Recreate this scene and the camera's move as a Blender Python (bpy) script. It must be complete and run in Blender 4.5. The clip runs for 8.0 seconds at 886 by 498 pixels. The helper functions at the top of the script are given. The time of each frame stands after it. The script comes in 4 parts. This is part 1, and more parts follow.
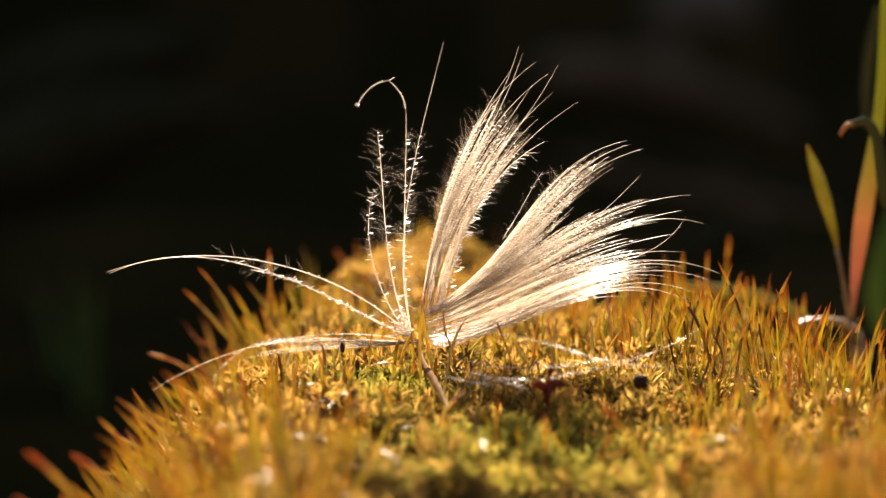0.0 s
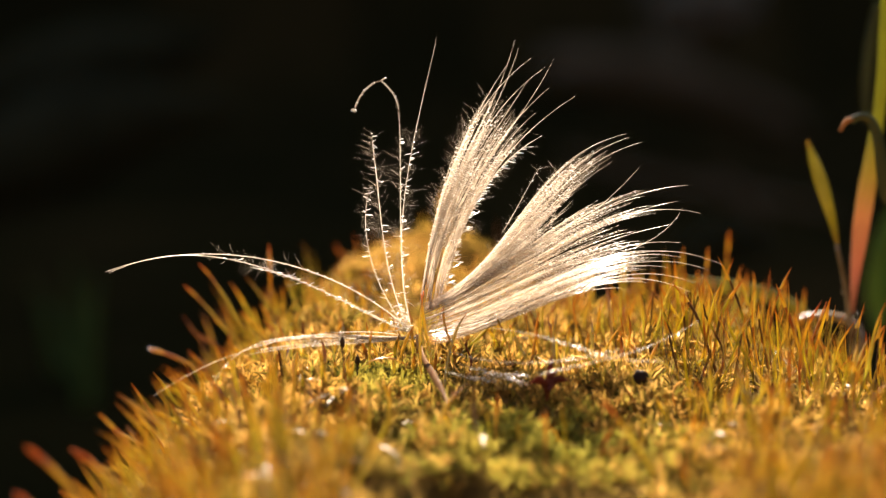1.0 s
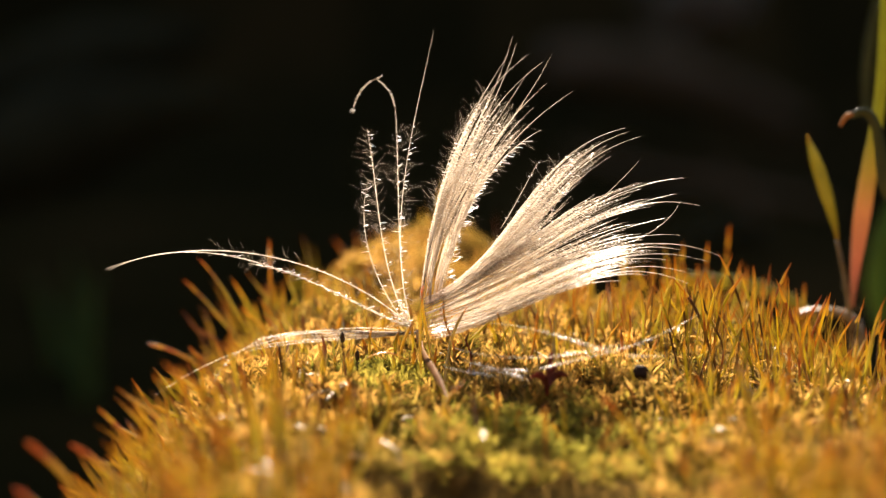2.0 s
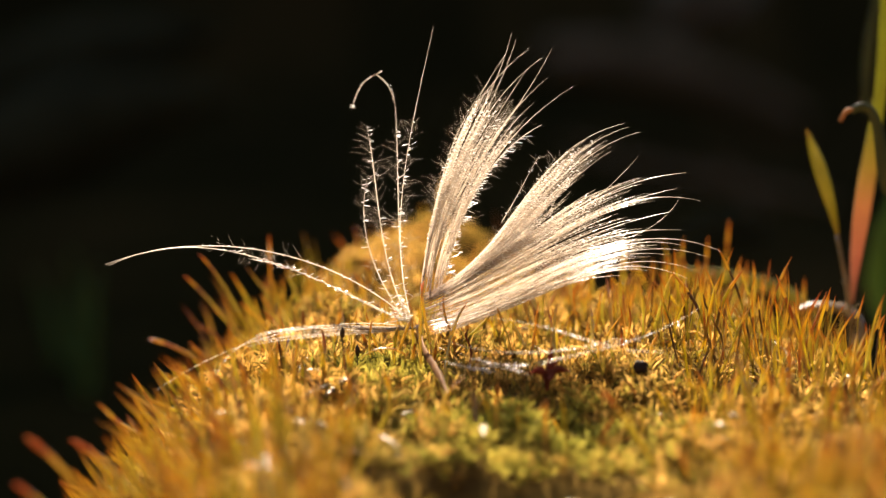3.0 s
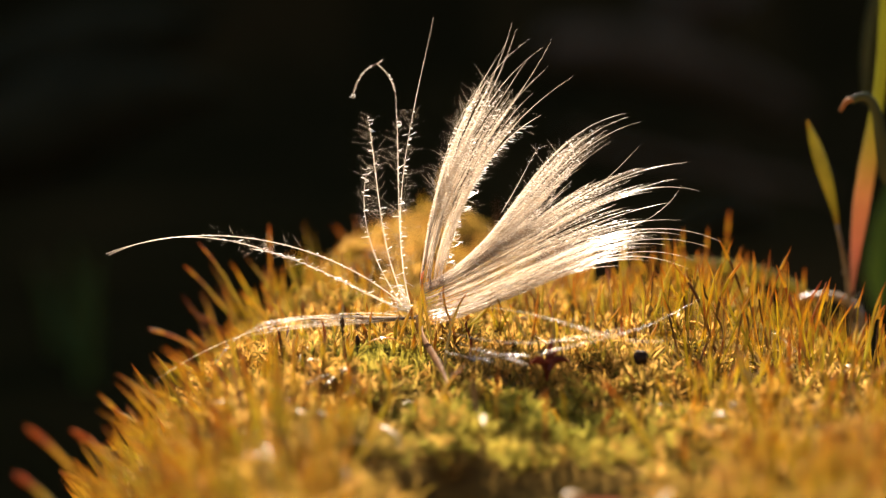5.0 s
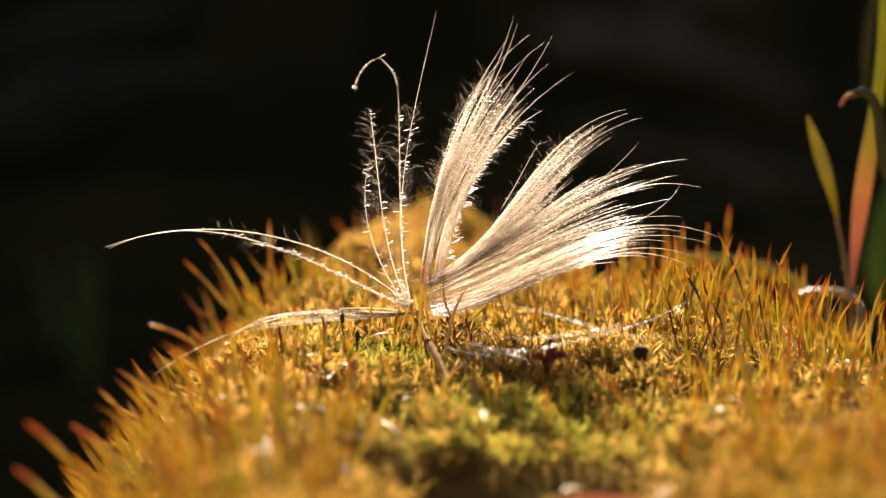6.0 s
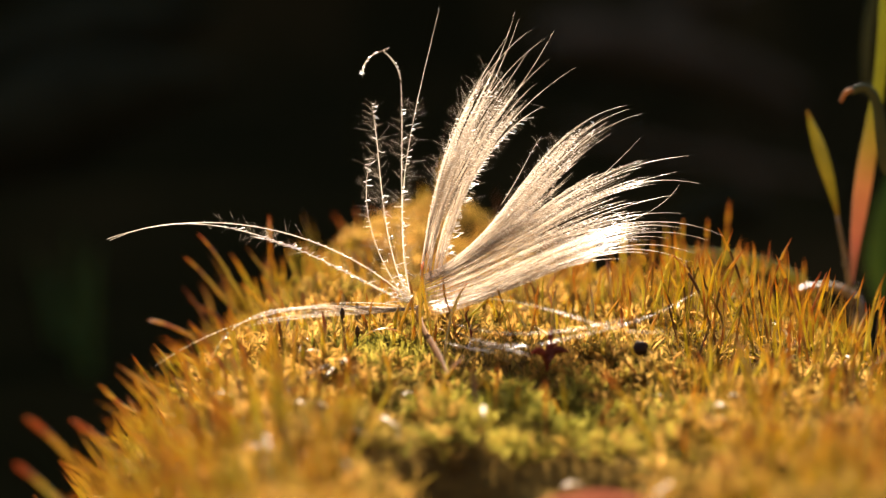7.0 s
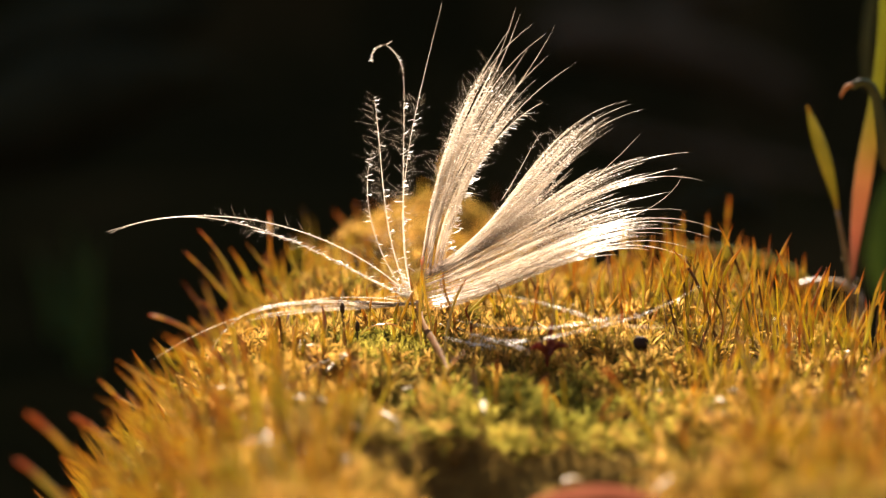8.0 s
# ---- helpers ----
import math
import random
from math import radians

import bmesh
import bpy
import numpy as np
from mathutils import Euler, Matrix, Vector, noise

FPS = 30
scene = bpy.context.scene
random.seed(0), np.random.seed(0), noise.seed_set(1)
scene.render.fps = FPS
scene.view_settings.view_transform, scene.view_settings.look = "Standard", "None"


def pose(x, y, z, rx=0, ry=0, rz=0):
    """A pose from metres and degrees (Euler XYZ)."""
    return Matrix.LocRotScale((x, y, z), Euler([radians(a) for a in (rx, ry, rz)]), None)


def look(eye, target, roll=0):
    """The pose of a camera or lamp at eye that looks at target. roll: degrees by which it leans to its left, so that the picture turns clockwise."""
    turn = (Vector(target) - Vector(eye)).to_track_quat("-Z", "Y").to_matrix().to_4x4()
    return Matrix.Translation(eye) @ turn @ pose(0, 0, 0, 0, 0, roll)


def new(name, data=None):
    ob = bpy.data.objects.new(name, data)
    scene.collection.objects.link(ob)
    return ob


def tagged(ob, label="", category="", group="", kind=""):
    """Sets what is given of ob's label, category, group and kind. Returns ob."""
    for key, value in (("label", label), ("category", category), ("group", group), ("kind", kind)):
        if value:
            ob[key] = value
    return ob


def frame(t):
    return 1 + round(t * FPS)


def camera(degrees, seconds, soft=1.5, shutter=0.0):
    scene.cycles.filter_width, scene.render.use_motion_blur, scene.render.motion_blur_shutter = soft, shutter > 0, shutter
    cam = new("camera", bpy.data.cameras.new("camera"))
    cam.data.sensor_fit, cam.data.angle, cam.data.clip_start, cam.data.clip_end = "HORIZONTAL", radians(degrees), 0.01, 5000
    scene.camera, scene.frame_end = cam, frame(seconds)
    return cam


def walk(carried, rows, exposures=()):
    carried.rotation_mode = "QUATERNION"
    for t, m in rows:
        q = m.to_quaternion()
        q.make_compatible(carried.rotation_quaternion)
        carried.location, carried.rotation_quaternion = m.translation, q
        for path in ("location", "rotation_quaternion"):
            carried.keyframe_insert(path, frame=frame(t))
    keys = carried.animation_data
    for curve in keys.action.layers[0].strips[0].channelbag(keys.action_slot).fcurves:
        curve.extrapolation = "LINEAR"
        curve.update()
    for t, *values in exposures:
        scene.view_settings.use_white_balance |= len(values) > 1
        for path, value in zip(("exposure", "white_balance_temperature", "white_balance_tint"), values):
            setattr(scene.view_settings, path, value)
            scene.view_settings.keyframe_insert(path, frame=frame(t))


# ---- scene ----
# A downy feather caught on a sunlit moss cushion, close up. Lengths in the sketches below are in millimetres.
MM = 0.001
EYE = (0.0, -0.3867, 0.0684)

cam = camera(16.0, 8.0, soft=1.35)
cam.data.dof.use_dof = True
cam.data.dof.focus_distance = 0.3905
cam.data.dof.aperture_fstop = 12.5


def tilt(deg):
    return pose(EYE[0], EYE[1], EYE[2], 82.0 + deg, 0, 0)


walk(cam, [(0.0, tilt(0.3544)), (0.5, tilt(0.3133)), (1.0, tilt(0.2701)), (1.5, tilt(0.2239)), (3.0, tilt(0.0924)),
           (3.5, tilt(0.0462)), (4.0, tilt(0.0)), (4.5, tilt(-0.0462)), (6.0, tilt(-0.1746)), (6.5, tilt(-0.2157)),
           (7.0, tilt(-0.2598)), (7.5, tilt(-0.3030)), (8.0, tilt(-0.3492))],
     exposures=[(0.0, 2.26, 7000, 10), (8.0, 2.26, 7000, 10)])

# ---- light: a low warm sun behind the cushion, and the sky ----
SUN_ELEVATION, SUN_TURN = 42.0, -10.0  # degrees; the turn is to the right of straight ahead

world = bpy.data.worlds.new("world")
scene.world = world
world.use_nodes = True
wn = world.node_tree.nodes
sky = wn.new("ShaderNodeTexSky")
sky.sky_type, sky.sun_disc = "NISHITA", False
sky.sun_elevation, sky.sun_rotation = radians(SUN_ELEVATION), radians(SUN_TURN)
world.node_tree.links.new(sky.outputs["Color"], wn["Background"].inputs["Color"])
wn["Background"].inputs["Strength"].default_value = 0.05

sun = new("sun", bpy.data.lights.new("sun", "SUN"))
sun.data.energy, sun.data.angle, sun.data.color = 5.0, radians(0.5), (1.0, 0.85, 0.71)
sun_way = Vector((math.sin(radians(SUN_TURN)) * math.cos(radians(SUN_ELEVATION)),
                  math.cos(radians(SUN_TURN)) * math.cos(radians(SUN_ELEVATION)), math.sin(radians(SUN_ELEVATION))))
sun.matrix_world = look(sun_way * 3, (0, 0, 0))


# ---- materials ----
def blank(name):
    mat = bpy.data.materials.new(name)
    mat.use_nodes = True
    mat.node_tree.nodes.clear()
    return mat, mat.node_tree.nodes, mat.node_tree.links


def ramp_node(nodes, stops):
    node = nodes.new("ShaderNodeValToRGB")
    el = node.color_ramp.elements
    while len(el) < len(stops):
        el.new(0.5)
    for e, (at, col) in zip(el, stops):
        e.position, e.color = at, (*col, 1)
    return node


def noise_node(nodes, links, scale, detail=4.0, rough=0.55):
    place = nodes.new("ShaderNodeNewGeometry")
    node = nodes.new("ShaderNodeTexNoise")
    node.inputs["Scale"].default_value = scale
    node.inputs["Detail"].default_value = detail
    node.inputs["Roughness"].default_value = rough
    links.new(place.outputs["Position"], node.inputs["Vector"])
    return node


def mixed(nodes, links, kind, fac, a, b):
    node = nodes.new("ShaderNodeMix")
    node.data_type, node.blend_type = "RGBA", kind
    if isinstance(fac, float):
        node.inputs[0].default_value = fac
    else:
        links.new(fac, node.inputs[0])
    links.new(a, node.inputs[6])
    links.new(b, node.inputs[7])
    return node.outputs[2]


def thin_matter(name, stops, through_light, gloss, rough, scale=900.0, along=None, wide=None, per_island=0.0, per_object=0.0, bump=0.0, sheen=0.0, clear=0.0):
    """Leaf, barb or stalk: diffuse, light let through, and a gloss. stops: colours over a fine noise; along: colours from root to tip;
    wide: colours over a broad noise, multiplied in."""
    mat, nodes, links = blank(name)
    fine = noise_node(nodes, links, scale)
    col = ramp_node(nodes, stops)
    links.new(fine.outputs["Fac"], col.inputs["Fac"])
    colour = col.outputs["Color"]
    if per_island:
        geo = nodes.new("ShaderNodeNewGeometry")
        add = nodes.new("ShaderNodeMath")
        add.operation = "MULTIPLY_ADD"
        links.new(geo.outputs["Random Per Island"], add.inputs[0])
        add.inputs[1].default_value = per_island
        links.new(fine.outputs["Fac"], add.inputs[2])
        sub = nodes.new("ShaderNodeMath")
        sub.operation = "SUBTRACT"
        links.new(add.outputs[0], sub.inputs[0])
        sub.inputs[1].default_value = (per_island + per_object) / 2
        if per_object:
            info, more_add = nodes.new("ShaderNodeObjectInfo"), nodes.new("ShaderNodeMath")
            more_add.operation = "MULTIPLY_ADD"
            links.new(info.outputs["Random"], more_add.inputs[0])
            more_add.inputs[1].default_value = per_object
            links.new(add.outputs[0], more_add.inputs[2])
            links.new(more_add.outputs[0], sub.inputs[0])
        links.new(sub.outputs[0], col.inputs["Fac"])
    if along:
        at = nodes.new("ShaderNodeAttribute")
        at.attribute_name = "along"
        tip = ramp_node(nodes, along)
        links.new(at.outputs["Fac"], tip.inputs["Fac"])
        colour = mixed(nodes, links, "MULTIPLY", 1.0, colour, tip.outputs["Color"])
    if wide:
        broad = noise_node(nodes, links, 55.0, 3.0)
        tone = ramp_node(nodes, wide)
        links.new(broad.outputs["Fac"], tone.inputs["Fac"])
        colour = mixed(nodes, links, "MULTIPLY", 1.0, colour, tone.outputs["Color"])
    dif, tra, glo = (nodes.new("ShaderNodeBsdf" + k) for k in ("Diffuse", "Translucent", "Glossy"))
    links.new(colour, dif.inputs["Color"])
    links.new(colour, tra.inputs["Color"])
    glo.inputs["Roughness"].default_value = rough
    glo.inputs["Color"].default_value = (1, 1, 1, 1)
    body, whole = nodes.new("ShaderNodeMixShader"), nodes.new("ShaderNodeMixShader")
    body.inputs[0].default_value, whole.inputs[0].default_value = through_light, gloss
    links.new(dif.outputs[0], body.inputs[1])
    links.new(tra.outputs[0], body.inputs[2])
    links.new(body.outputs[0], whole.inputs[1])
    if sheen:
        fre, more = nodes.new("ShaderNodeFresnel"), nodes.new("ShaderNodeMath")
        fre.inputs["IOR"].default_value = 1.5
        more.operation, more.use_clamp = "MULTIPLY_ADD", True
        links.new(fre.outputs[0], more.inputs[0])
        more.inputs[1].default_value, more.inputs[2].default_value = sheen, gloss
        links.new(more.outputs[0], whole.inputs[0])
    links.new(glo.outputs[0], whole.inputs[2])
    if bump:
        bm = nodes.new("ShaderNodeBump")
        bm.inputs["Strength"].default_value, bm.inputs["Distance"].default_value = bump, 0.0003
        links.new(fine.outputs["Fac"], bm.inputs["Height"])
        for n in (dif, glo):
            links.new(bm.outputs[0], n.inputs["Normal"])
    if clear:
        film, gauze = nodes.new("ShaderNodeBsdfTransparent"), nodes.new("ShaderNodeMixShader")
        gauze.inputs[0].default_value = clear
        links.new(whole.outputs[0], gauze.inputs[1])
        links.new(film.outputs[0], gauze.inputs[2])
        whole = gauze
    out = nodes.new("ShaderNodeOutputMaterial")
    links.new(whole.outputs[0], out.inputs["Surface"])
    return mat


def earth(name, stops, scale, rough=0.95, bump=0.6, dist=0.004, gloss=0.0):
    mat, nodes, links = blank(name)
    fine = noise_node(nodes, links, scale, 8.0, 0.65)
    broad = noise_node(nodes, links, scale / 9, 3.0)
    col = ramp_node(nodes, stops)
    both = nodes.new("ShaderNodeMath")
    both.operation = "MULTIPLY_ADD"
    links.new(fine.outputs["Fac"], both.inputs[0])
    both.inputs[1].default_value = 0.5
    half = nodes.new("ShaderNodeMath")
    half.operation = "MULTIPLY"
    half.inputs[1].default_value = 0.5
    links.new(broad.outputs["Fac"], half.inputs[0])
    links.new(half.outputs[0], both.inputs[2])
    links.new(both.outputs[0], col.inputs["Fac"])
    bs = nodes.new("ShaderNodeBsdfPrincipled")
    bs.inputs["Roughness"].default_value = rough
    bs.inputs["Specular IOR Level"].default_value = gloss
    links.new(col.outputs["Color"], bs.inputs["Base Color"])
    bm = nodes.new("ShaderNodeBump")
    bm.inputs["Strength"].default_value, bm.inputs["Distance"].default_value = bump, dist
    links.new(fine.outputs["Fac"], bm.inputs["Height"])
    links.new(bm.outputs[0], bs.inputs["Normal"])
    out = nodes.new("ShaderNodeOutputMaterial")
    links.new(bs.outputs[0], out.inputs["Surface"])
    return mat


# Soil close to black: part of the background's shade is in this colour.
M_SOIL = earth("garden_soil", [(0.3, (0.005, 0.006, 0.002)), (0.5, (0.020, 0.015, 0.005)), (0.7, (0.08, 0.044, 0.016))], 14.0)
M_PEAT = earth("moss_peat", [(0.3, (0.05, 0.028, 0.010)), (0.5, (0.12, 0.075, 0.020)), (0.7, (0.2, 0.13, 0.036))], 500.0, dist=0.0006)
M_MOSS = thin_matter("moss_leaf", [(0.15, (0.13, 0.075, 0.02)), (0.3, (0.13, 0.12, 0.02)), (0.55, (0.37, 0.243, 0.055)), (0.8, (0.62, 0.405, 0.13))], 0.62, 0.05, 0.4,
                     scale=260.0, per_island=0.7, wide=[(0.37, (0.58, 0.60, 0.5)), (0.48, (0.98, 0.83, 0.66)), (0.6, (1.0, 0.95, 0.86))])
M_GREEN = thin_matter("green_moss_leaf", [(0.15, (0.09, 0.085, 0.015)), (0.45, (0.32, 0.28, 0.045)), (0.8, (0.60, 0.48, 0.11))], 0.6, 0.05, 0.4,
                      scale=260.0, per_island=0.7, wide=[(0.36, (0.6, 0.7, 0.6)), (0.58, (1, 0.95, 0.85))])
M_STALK = thin_matter("moss_stalk", [(0.18, (0.42, 0.37, 0.08)), (0.42, (0.60, 0.54, 0.17)), (0.70, (0.64, 0.48, 0.14)), (0.86, (0.44, 0.24, 0.08)), (0.98, (0.16, 0.06, 0.03))],
                      0.66, 0.04, 0.28, scale=200.0, per_island=0.72, per_object=0.3,
                      along=[(0.0, (0.8, 0.75, 0.6)), (0.55, (0.97, 1, 0.9)), (0.8, (0.97, 0.86, 0.65)), (0.97, (0.66, 0.38, 0.27))], sheen=0.12, wide=[(0.37, (0.88, 0.86, 0.76)), (0.48, (1.0, 0.91, 0.76)), (0.6, (1.0, 1.0, 0.95))])
M_CAP = thin_matter("moss_cap", [(0.3, (0.62, 0.50, 0.12)), (0.7, (0.64, 0.44, 0.10)), (0.95, (0.44, 0.18, 0.05))], 0.62, 0.03, 0.3, scale=300.0, per_island=0.3, per_object=0.5, along=[(0.2, (1, 0.95, 0.9)), (0.9, (0.66, 0.36, 0.24))], sheen=0.04)
M_STEM = thin_matter("yellow_green_stem", [(0.2, (0.11, 0.05, 0.02)), (0.3, (0.34, 0.28, 0.035)), (0.52, (0.58, 0.48, 0.08)), (0.74, (0.60, 0.41, 0.07)), (0.88, (0.30, 0.11, 0.03))], 0.66, 0.04, 0.3, scale=200.0, per_island=0.01, per_object=0.8, sheen=0.1)
M_RUST = thin_matter("rusty_moss_cap", [(0.3, (0.50, 0.22, 0.07)), (0.7, (0.40, 0.13, 0.05))], 0.6, 0.02, 0.3, scale=300.0)
M_CAPSULE = thin_matter("moss_capsule", [(0.3, (0.03, 0.016, 0.01)), (0.7, (0.06, 0.03, 0.015))], 0.08, 0.03, 0.35, scale=700.0)
# along: greyish barb roots, darkened further for the shadow in the tuft's base
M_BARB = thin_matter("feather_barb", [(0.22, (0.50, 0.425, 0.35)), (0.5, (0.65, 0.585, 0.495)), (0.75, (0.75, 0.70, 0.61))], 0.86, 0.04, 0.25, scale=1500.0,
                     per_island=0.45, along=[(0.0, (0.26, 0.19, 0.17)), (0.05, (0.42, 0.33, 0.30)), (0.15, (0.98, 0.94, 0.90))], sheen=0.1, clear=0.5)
# Paler and glossier than the barbs: sun glints put into colour and shape.
M_SPARK = thin_matter("glint_dash", [(0.1, (0.9, 0.62, 0.55)), (0.25, (0.85, 0.8, 0.72)), (0.7, (0.92, 0.88, 0.82)), (0.95, (0.66, 0.84, 0.8))], 0.6, 0.55, 0.3, scale=1500.0, per_island=1.0)
M_QUILL = thin_matter("feather_quill", [(0.3, (0.30, 0.20, 0.12)), (0.7, (0.45, 0.33, 0.22))], 0.3, 0.08, 0.3, scale=900.0)
M_GRASS = thin_matter("grass_blade", [(0.3, (0.28, 0.26, 0.04)), (0.7, (0.42, 0.37, 0.08))], 0.5, 0.06, 0.3, scale=250.0, along=[(0.0, (0.7, 0.5, 0.35)), (0.2, (0.95, 0.9, 0.8)), (0.9, (1, 1, 1)), (1.0, (0.9, 0.6, 0.4))])
M_FADED = thin_matter("faded_blade", [(0.3, (0.19, 0.185, 0.05)), (0.7, (0.31, 0.29, 0.09))], 0.5, 0.06, 0.35, scale=250.0)
M_PINK = thin_matter("reddened_blade", [(0.3, (0.78, 0.74, 0.72)), (0.7, (0.92, 0.9, 0.88))], 0.5, 0.06, 0.3, scale=250.0, along=[(0.0, (0.36, 0.20, 0.14)), (0.12, (0.60, 0.30, 0.22)), (0.3, (0.64, 0.38, 0.21)), (0.42, (0.54, 0.43, 0.14)), (0.56, (0.42, 0.42, 0.08)), (1.0, (0.40, 0.44, 0.08))])
M_DULL = thin_matter("dull_green_blade", [(0.3, (0.04, 0.06, 0.03)), (0.7, (0.07, 0.09, 0.045))], 0.3, 0.06, 0.3, scale=250.0)
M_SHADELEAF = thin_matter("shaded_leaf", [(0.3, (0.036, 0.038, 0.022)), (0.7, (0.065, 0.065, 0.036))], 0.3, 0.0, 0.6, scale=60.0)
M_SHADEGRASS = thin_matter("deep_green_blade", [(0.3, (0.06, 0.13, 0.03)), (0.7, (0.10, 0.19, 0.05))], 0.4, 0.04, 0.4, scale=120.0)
M_STRAW = thin_matter("dry_straw", [(0.3, (0.19, 0.135, 0.08)), (0.7, (0.32, 0.245, 0.16))], 0.3, 0.07, 0.3, scale=500.0)
M_HUSK = thin_matter("withered_husk", [(0.3, (0.24, 0.12, 0.06)), (0.7, (0.40, 0.23, 0.11))], 0.6, 0.02, 0.5, scale=500.0)
M_DEAD = thin_matter("dead_leaf", [(0.3, (0.11, 0.032, 0.018)), (0.7, (0.20, 0.066, 0.036))], 0.35, 0.0, 0.5, scale=300.0, bump=0.4)
M_DARKLEAF = thin_matter("dark_red_leaf", [(0.3, (0.2, 0.05, 0.035)), (0.7, (0.34, 0.11, 0.075))], 0.5, 0.0, 0.5, scale=400.0, bump=0.4)
M_YELLOW = thin_matter("yellow_stem", [(0.3, (0.70, 0.52, 0.07)), (0.7, (0.82, 0.62, 0.10))], 0.75, 0.06, 0.3, scale=400.0, along=[(0.8, (1, 1, 1)), (0.98, (0.75, 0.35, 0.25))])
M_FLAKE = thin_matter("pale_flake", [(0.3, (0.38, 0.30, 0.19)), (0.7, (0.58, 0.48, 0.34))], 0.4, 0.04, 0.42, scale=500.0)
M_SEED = earth("black_seed", [(0.3, (0.018, 0.011, 0.008)), (0.7, (0.05, 0.03, 0.02))], 900.0, rough=0.75, dist=0.0002, gloss=0.12)
M_BARK = earth("branch_bark", [(0.3, (0.05, 0.034, 0.017)), (0.5, (0.11, 0.075, 0.042)), (0.7, (0.19, 0.135, 0.088))], 40.0, dist=0.003)
M_PALE = earth("pale_stone", [(0.3, (0.10, 0.08, 0.055)), (0.6, (0.2, 0.16, 0.115))], 60.0, dist=0.002)


def clear_water(name):
    mat, nodes, links = blank(name)
    bs = nodes.new("ShaderNodeBsdfPrincipled")
    bs.inputs["Transmission Weight"].default_value, bs.inputs["IOR"].default_value, bs.inputs["Roughness"].default_value = 1.0, 1.33, 0.0
    out = nodes.new("ShaderNodeOutputMaterial")
    links.new(bs.outputs[0], out.inputs["Surface"])
    return mat


M_DEW = clear_water("dew")


# ---- mesh tools ----
class Shape:
    """Gathers points and faces in metres; finish() gives the mesh."""

    def __init__(self):
        self.v, self.f, self.a, self.n, self.bright = [], [], [], 0, []

    def tube(self, path, radii, sides=4, flat=1.0, caps=True, along=None, bright=False):
        """A round or flattened tube along path (rows of points in metres)."""
        path = np.asarray(path, float)
        radii = np.broadcast_to(np.asarray(radii, float), (len(path),))
        tan = np.gradient(path, axis=0)
        tan /= np.linalg.norm(tan, axis=1)[:, None] + 1e-12
        ref = np.array((0.31, 0.95, 0.11))
        side = np.cross(tan, ref)
        side /= np.linalg.norm(side, axis=1)[:, None] + 1e-12
        up = np.cross(side, tan)
        ang = np.arange(sides) * 2 * np.pi / sides
        ring = path[:, None] + radii[:, None, None] * (np.cos(ang)[None, :, None] * side[:, None] + flat * np.sin(ang)[None, :, None] * up[:, None])
        k, s = self.n, len(path)
        self.v.append(ring.reshape(-1, 3))
        self.a.append(np.repeat(np.linspace(0, 1, s), sides) if along is None else np.repeat(np.broadcast_to(along, (s,)), sides))
        i, j = np.meshgrid(np.arange(s - 1), np.arange(sides), indexing="ij")
        a, b = k + i * sides + j, k + i * sides + (j + 1) % sides
        if bright:
            self.bright += range(len(self.f), len(self.f) + (s - 1) * sides)
        self.f += np.stack((a, b, b + sides, a + sides), -1).reshape(-1, 4).tolist()
        if caps:
            self.f.append([k + q for q in range(sides)][::-1])
            self.f.append([k + (s - 1) * sides + q for q in range(sides)])
        self.n += s * sides
        return self

    def raw(self, v, f, along=None):
        v = np.asarray(v, float)
        self.v.append(v)
        self.a.append(np.zeros(len(v)) if along is None else np.asarray(along, float))
        self.f += (np.asarray(f) + self.n).tolist()
        self.n += len(v)
        return self

    def finish(self, name, mat, smooth=True):
        me = bpy.data.meshes.new(name)
        me.from_pydata(np.concatenate(self.v).tolist(), [], self.f)
        me.attributes.new("along", "FLOAT", "POINT").data.foreach_set("value", np.concatenate(self.a).astype(np.float32))
        me.polygons.foreach_set("use_smooth", [smooth] * len(me.polygons))
        me.materials.append(mat)
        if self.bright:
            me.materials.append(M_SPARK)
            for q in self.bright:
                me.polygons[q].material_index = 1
        me.update()
        return me


def part(name, shape, mat, parent=None, label=""):
    ob = new(name, shape.finish(name, mat))
    ob.parent = parent
    return tagged(ob, label) if label else ob


def bezier(p, n):
    """n points on the cubic curve through the four control points p."""
    p = np.asarray(p, float)
    t = np.linspace(0, 1, n)[:, None]
    return (1 - t) ** 3 * p[0] + 3 * (1 - t) ** 2 * t * p[1] + 3 * (1 - t) * t ** 2 * p[2] + t ** 3 * p[3]


def smooth_step(a, b, x):
    t = np.clip((x - a) / (b - a), 0, 1)
    return t * t * (3 - 2 * t)


def ripple(x, y):
    """Uneven relief of the cushion in mm."""
    calm = 1 - 0.7 * np.exp(-((x - 6) / 30) ** 2 - ((y + 10) / 20) ** 2)
    return (-1.8 * np.exp(-((x - 17) / 16) ** 2 - ((y + 44) / 11) ** 2) - 0.9 * np.exp(-((x - 17) / 17) ** 2 - ((y + 21) / 11) ** 2) - 5.5 * np.exp(-((x - 9) / 18) ** 4) * smooth_step(-39, -50, y)
            + 2.5 * np.exp(-((x + 25) / 14) ** 2 - ((y + 30) / 16) ** 2) + calm * 1.9 * np.sin(0.21 * x + 1.3 + 0.9 * np.sin(0.07 * y)) * np.sin(0.17 * y + 0.4)
            + calm * 0.8 * np.sin(0.47 * x + 0.33 * y) + 0.5 * np.sin(0.8 * y - 0.55 * x + 2.0))


